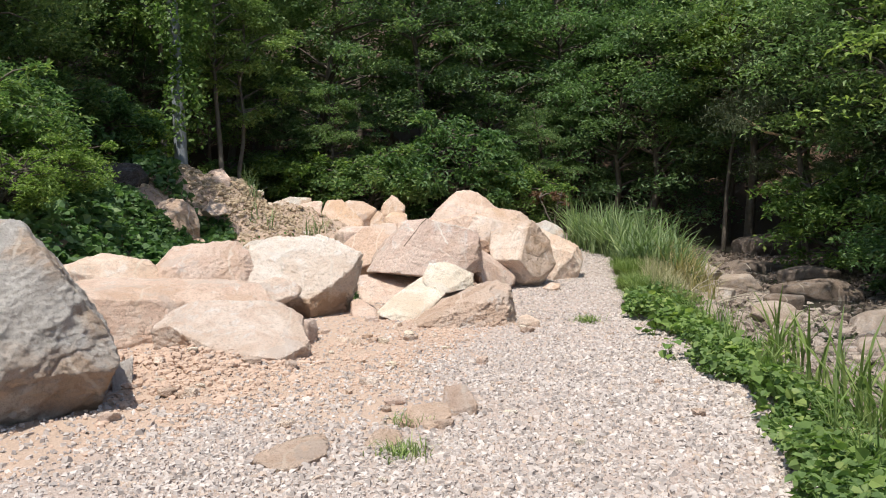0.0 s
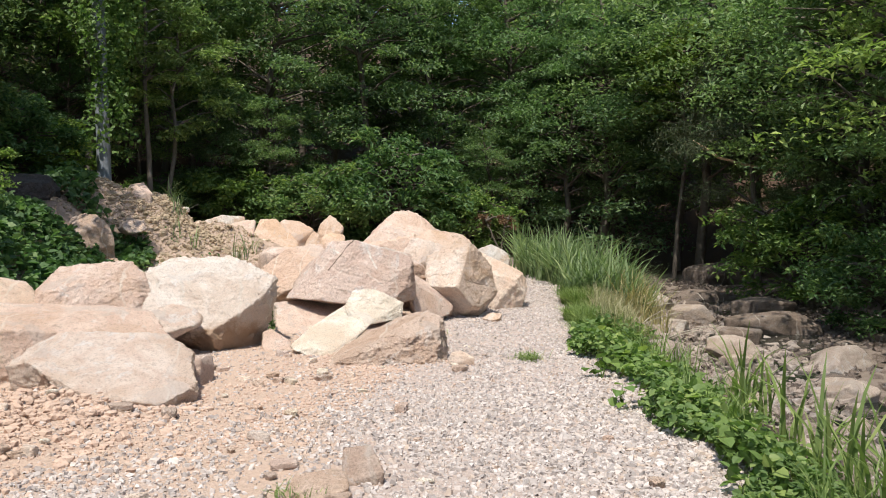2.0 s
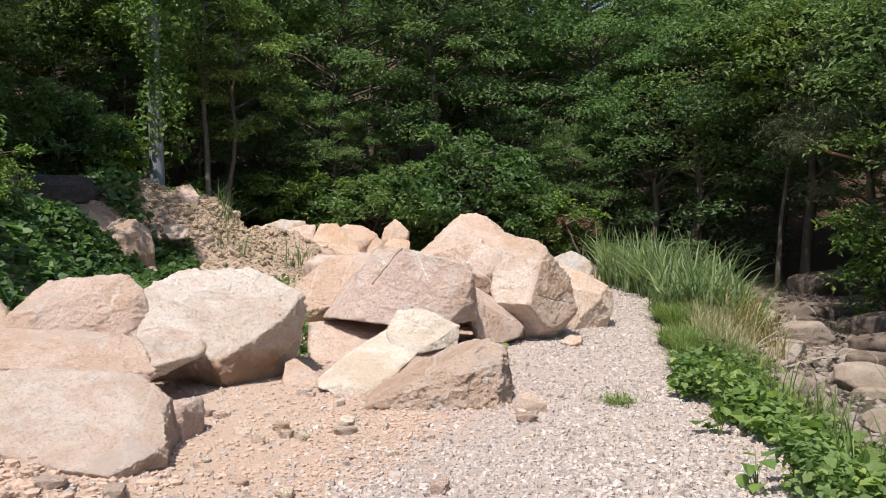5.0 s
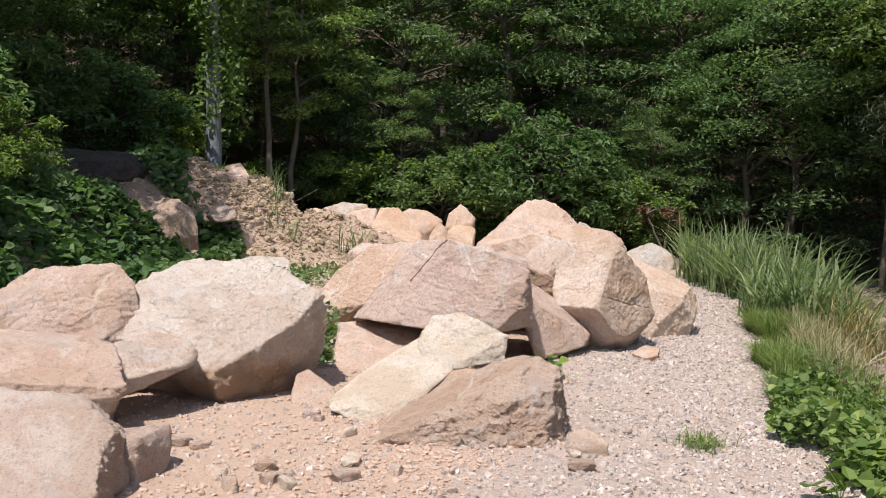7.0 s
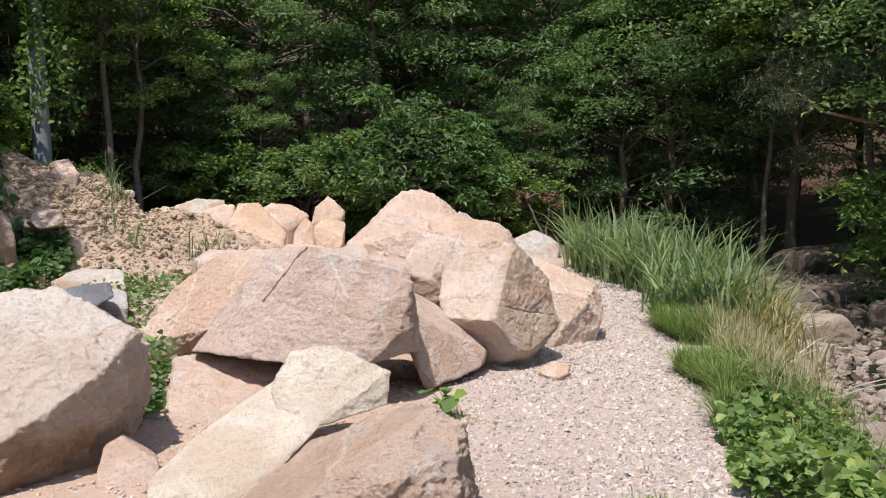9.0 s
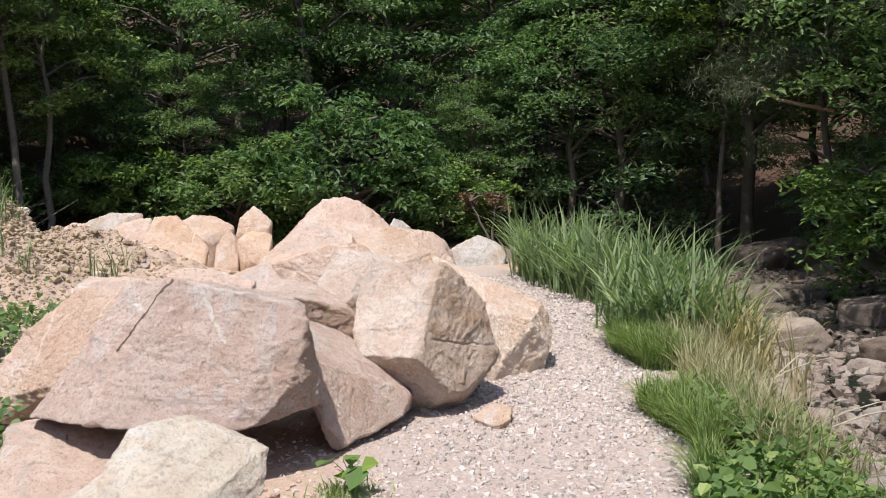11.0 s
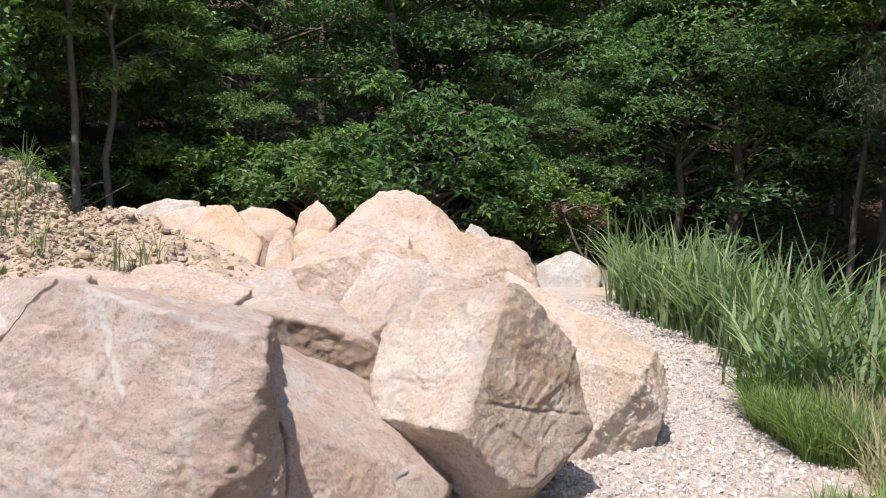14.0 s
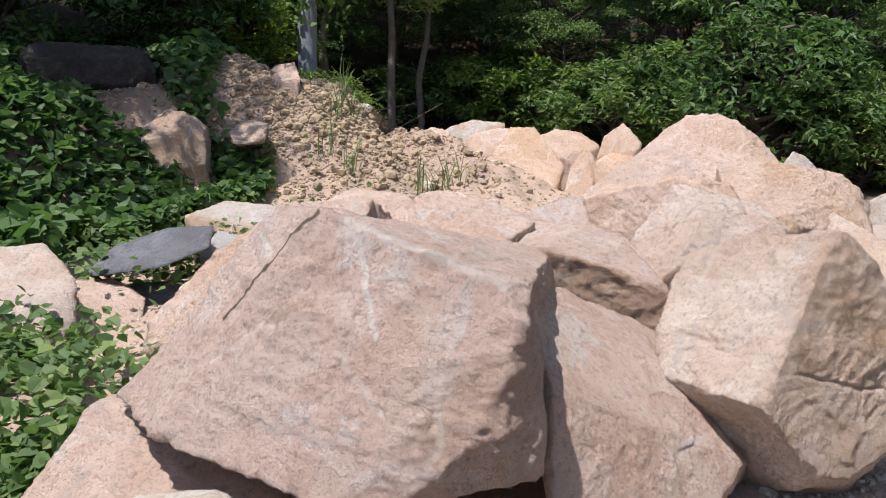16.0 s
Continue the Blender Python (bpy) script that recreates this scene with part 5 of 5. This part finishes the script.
def ground_plants():
    rng = np.random.default_rng(77)
    # weeds along the edge of the track
    n = 13000
    y = rng.uniform(-0.5, 12.3, n)
    off = 0.02 + np.abs(rng.normal(0, 0.36, n)) + 0.10 * np.sin(y * 2.1) + 0.12 * fbm(np.stack([y * 2.7, 0 * y, 0 * y], 1), 3, 8)
    x = edge_at(y) + off
    vine_cover("edge_vines", x, y, 0.34, 0.06, LEAF_VINE, "leafy green vines and weeds along the track", rng, power=0.8)
    y = rng.uniform(3.5, 12.0, 1100)
    x = edge_at(y) + 0.1 + np.abs(rng.normal(0, 0.30, 1100)) + 0.12 * np.sin(y * 1.7)
    vine_cover("broad_vines", x, y, 0.40, 0.09, LEAF_VINE, "broad-leaved climbing vines over the edge weeds", rng, power=0.5)
    n = 1500
    y = rng.uniform(11.5, 14.5, n)
    x = edge_at(y) + 0.25 + np.abs(rng.normal(0, 0.4, n))
    vine_cover("low_vines", x, y, 0.25, 0.065, LEAF_VINE, "low green vines between grass tufts", rng)
    n = 540
    c = np.repeat(rng.random((45, 3)), 12, 0)
    y = 4.4 + 8.0 * c[:, 0] + rng.normal(0, 0.06, n)
    x = edge_at(y) + 0.25 + 0.9 * c[:, 1] + rng.normal(0, 0.06, n)
    blades("weed_grass", x, y, 0.2 + 0.45 * c[:, 2] ** 2, GRASS_SOFT, "slender green grass among the weeds", 0.006, 0.8)
    # tall stalks near the start
    k = np.repeat(rng.random((13, 2)), 12, 0)
    y = 5.8 + 3.6 * k[:, 0] + rng.normal(0, 0.05, len(k))
    x = edge_at(y) + 0.7 + 0.8 * k[:, 1] + rng.normal(0, 0.05, len(k))
    blades("reed_stalks", x, y, 0.85, GRASS_SOFT, "tall reed stalks with arching leaves", 0.014, 0.8)
    # soft fine grass
    n = 17000
    y = rng.uniform(11.8, 16.6, n)
    off = np.abs(rng.normal(0, 0.32, n)) + 0.10 * np.sin(y * 3)
    x = edge_at(y) + off
    tuft = fbm(np.stack([x, y, 0 * x], 1) * 1.6, 3, 51) > -0.15
    x, y = x[tuft], y[tuft]
    mound = 0.30 + 0.16 * fbm(np.stack([x, y, 0 * x], 1) * 1.2, 2, 57)
    blades("soft_grass", x, y, mound, GRASS_SOFT, "soft bright green grass at the track edge", 0.004, 0.9)
    n = 2600
    y = rng.uniform(12.5, 18, n)
    x = edge_at(y) + 0.35 + np.abs(rng.normal(0, 0.3, n))
    blades("dry_grass", x, y, 0.45, GRASS_DRY, "dry straw-coloured grass", 0.004, 0.8)
    # tall reed bed at the bend
    n = 3600
    c = np.repeat(rng.random((150, 3)), 24, 0)
    y = 16.2 + 8.0 * c[:, 0] + rng.normal(0, 0.09, n)
    x = edge_at(y) + 0.05 + 1.45 * c[:, 1] + rng.normal(0, 0.09, n)
    blades("tall_reeds", x, y, 0.55 + 0.85 * c[:, 2], GRASS, "dense bed of tall green reeds at the bend", 0.016, 0.8)
    n = 900
    c = np.repeat(rng.random((60, 2)), 15, 0)
    y = 15.8 + 5.0 * c[:, 0] + rng.normal(0, 0.08, n)
    x = edge_at(y) + 0.9 + 0.7 * c[:, 1] + rng.normal(0, 0.08, n)
    blades("straw_reeds", x, y, 0.85, GRASS_DRY, "dead straw-coloured reeds among the green ones", 0.008, 0.7)
    # vines on the bank
    n = 21000
    y = rng.uniform(10.5, 23.5, n)
    x = -4.3 - 0.10 * np.clip(y - 14, 0, 20) - rng.random(n) ** 1.3 * 4.5 + 0.35 * fbm(np.stack([y, y * 0, y * 0], 1), 2, 3)
    ok = (((x + 5.0) / 1.25) ** 2 + ((y - 21.8) / 1.5) ** 2 > 1) & (((x + 7.0) / 1.1) ** 2 + ((y - 19.7) / 0.8) ** 2 > 1)
    vine_cover("bank_vines", x[ok], y[ok], 0.45, 0.15, LEAF_VINE, "broad-leaved green vines smothering the bank", rng, power=0.4)
    n = 4200
    c = rng.integers(0, 5, n)
    x = np.choose(c, [rng.normal(-2.5, 0.35, n), rng.normal(-3.3, 0.6, n), rng.normal(-1.55, 0.18, n), rng.normal(-3.6, 0.5, n), rng.normal(-5.3, 0.3, n)])
    y = np.choose(c, [rng.normal(14.1, 0.25, n), rng.normal(16.6, 0.5, n), rng.normal(13.2, 0.3, n), rng.normal(18.6, 0.8, n), rng.normal(19.1, 0.25, n)])
    vine_cover("gap_weeds", x, y, 0.42, 0.075, LEAF_VINE, "green weeds growing between boulders", rng)
    n = 700
    c = rng.integers(0, 4, n)
    x = np.choose(c, [rng.normal(-0.25, 0.08, n), rng.normal(-0.2, 0.07, n), rng.normal(1.75, 0.08, n), rng.normal(0.75, 0.1, n)])
    y = np.choose(c, [rng.normal(5.75, 0.08, n), rng.normal(6.45, 0.07, n), rng.normal(10.9, 0.08, n), rng.normal(12.7, 0.08, n)])
    blades("track_weeds", x, y, 0.13, GRASS, "small tufts of green weed in the gravel", 0.004, 1.0)
    n = 90
    c = np.repeat(rng.random((9, 2)), 10, 0)
    x, y = -5.2 + 2.4 * c[:, 0] + rng.normal(0, 0.06, n), 20.6 + 1.4 * c[:, 1] + rng.normal(0, 0.06, n)
    blades("heap_grass", x, y, 0.6, GRASS, "sparse grass on the earth heap", 0.008, 0.7)


def pole():
    top = tagged(new("utility_pole"), "grey concrete utility pole wrapped in vines beside the heap", "pole")
    v, f = tube([(0, 0, -0.3), (0, 0, 4), (0.0, 0, 10.5)], [0.185, 0.165, 0.13], 20)
    new("shaft", mesh_from("shaft", v, f, CONCRETE, True)).parent = top
    rng = np.random.default_rng(9)
    m = 5600
    a, h = rng.uniform(0, 6.28, m), 1.2 + 8.0 * rng.random(m) ** 0.6
    r = 0.22 + 0.22 * rng.random(m) + (0.25 + 0.10 * h) * np.abs(np.sin(h * 0.9)) * rng.random(m)
    v, f = round_leaves(np.stack([r * np.cos(a) + 0.3 * (a > 1), r * np.sin(a) - 0.1, h], 1), 0.12, rng, 0.2)
    new("vine", mesh_from("vine", v, f, LEAF_FRESH)).parent = top
    top.location = (-7.25, 25.6, float(land(-7.25, 25.6)[0]))
    top.rotation_euler = (0, radians(-2.5), 0)


def loose_stones():
    """Hand-sized stones lying on the dirt between the boulders and along the track."""
    shapes = []
    for k in range(5):
        rng = np.random.default_rng(160 + k)
        facets = [(int(rng.uniform(-180, 180)), int(rng.uniform(-70, 70)), round(rng.uniform(0.55, 1.0), 2)) for _ in range(8)] + [(0, 90, 0.5), (0, -90, 0.5), (10, 0, 1), (95, 0, 0.8), (185, 0, 1), (-85, 0, 0.8)]
        kinds = ("pink", "cream", "ivory", "pink", "dirt")
        me, _ = block_mesh([((0, 0, 0), facets)], STONE[kinds[k]], 3, chips=14, smooth=False)
        shapes.append(me)
    rng = np.random.default_rng(15)
    zones = ((-1.0, 9.0, 0.8, 1.0), (-0.3, 10.2, 0.6, 0.5), (-2.2, 8.0, 0.6, 0.5), (0.7, 11.6, 0.3, 0.7), (-0.2, 7.0, 1.0, 0.9), (-3.0, 21.5, 0.9, 1.0), (-3.0, 17.5, 0.5, 1.2), (-2.6, 7.0, 0.5, 0.4))
    for k in range(170):
        cx, cy, sx, sy = zones[k % len(zones)]
        x, y = rng.normal(cx, sx), rng.normal(cy, sy)
        s = 0.022 + 0.055 * rng.random() ** 2.5
        if y > 16:
            s *= 2.0
        ob = new("loose_stone", shapes[int(rng.integers(0, 5))])
        ob.scale = (s * rng.uniform(0.9, 1.5), s * rng.uniform(0.8, 1.2), s * rng.uniform(0.7, 1.1))
        ob.rotation_euler = (0, 0, rng.uniform(0, 6.28))
        ob.location = (x, y, float(land(x, y)[0]) - 0.15 * s)
        tagged(ob, "small broken tan stone lying on the dirt", "stone", group="hand-sized stones")


def brush_and_scraps():
    rng = np.random.default_rng(25)
    for k in range(34):
        a, L = rng.uniform(0, 6.28), rng.uniform(0.5, 1.8)
        c = np.array([rng.normal(-6.6, 0.8), rng.normal(27.4, 0.5), 0.0])
        d = np.array([np.cos(a), np.sin(a) * 0.6, rng.uniform(0.05, 0.6)])
        m = d * L * 0.5 + rng.normal(0, 0.06, 3)
        v, f = tube([(0, 0, 0), m, d * L], [0.018, 0.013, 0.005], 5)
        ob = new("dead_branch", mesh_from("dead_branch", v, f, BARK_PALE, True))
        ob.location = (c[0], c[1], float(land(c[0], c[1])[0]) - 0.01)
        tagged(ob, "dead grey-brown branch lying on bare soil", "branch", group="dead branches")
    bm = bmesh.new()
    bmesh.ops.create_grid(bm, x_segments=8, y_segments=6, size=0.28)
    for w in bm.verts:
        w.co.z = 0.12 * noise.noise(w.co * 6) + 0.10
        w.co.x *= 1.0 + 0.4 * noise.noise(w.co * 3)
    bmesh.ops.solidify(bm, geom=bm.faces[:], thickness=0.006)
    me = bpy.data.meshes.new("plastic_scrap")
    bm.to_mesh(me)
    bm.free()
    me.materials.append(PLASTIC)
    ob = new("plastic_scrap", me)
    ob.location = (-5.6, 27.4, float(land(-5.6, 27.4)[0]))
    tagged(ob, "crumpled teal plastic scrap on the soil", "litter")
    stem = []
    for k in range(9):
        a, L = rng.uniform(-0.6, 0.9), rng.uniform(0.5, 1.0)
        pts = [np.array([np.cos(a) * L * u, np.sin(a) * L * u, 0.55 * L * u - 0.25 * L * u * u]) for u in (0, 0.35, 0.7, 1.0)]
        stem.append(tube(pts, [0.006, 0.006, 0.005, 0.002], 5))
    for k, (v, f) in enumerate(stem):
        x, y = 3.9 + 0.5 * rng.random(), 14.5 + 3.5 * k / 9
        ob = new("dry_stalk", mesh_from("dry_stalk", v, f, STALK, True))
        ob.location = (x, y, float(land(x, y)[0]) + 0.02)
        tagged(ob, "bleached dry stalk arching over the creek bank", "stalk", group="dry stalks")


def broadleaf_weeds():
    rng = np.random.default_rng(88)
    for x, y, size in ((2.32, 9.9, 0.15), (2.2, 8.7, 0.11), (0.78, 12.75, 0.12), (2.62, 12.1, 0.12)):
        top = tagged(new("broadleaf_weed"), "young weed with broad round green leaves", "weed", group="broadleaf weeds")
        for k in range(8):
            a, r, h = rng.uniform(0, 6.28), rng.uniform(0.03, 0.12), rng.uniform(0.06, 0.22)
            tip = np.array([[r * np.cos(a), r * np.sin(a), h]])
            v, f = round_leaves(tip, size, rng, 1.4)
            new("leaf", mesh_from("leaf", v, f, LEAF_FRESH)).parent = top
            v, f = tube([(0, 0, 0), (0.4 * r * np.cos(a), 0.4 * r * np.sin(a), 0.7 * h), tuple(tip[0])], [0.004, 0.003, 0.002], 5)
            new("stem", mesh_from("stem", v, f, LEAF_FRESH, True)).parent = top
        top.location = (x, y, float(land(x, y)[0]) - 0.01)



gravel()
clods()
broadleaf_weeds()
creek_stones()
loose_stones()
brush_and_scraps()
forest()
ground_plants()
pole()
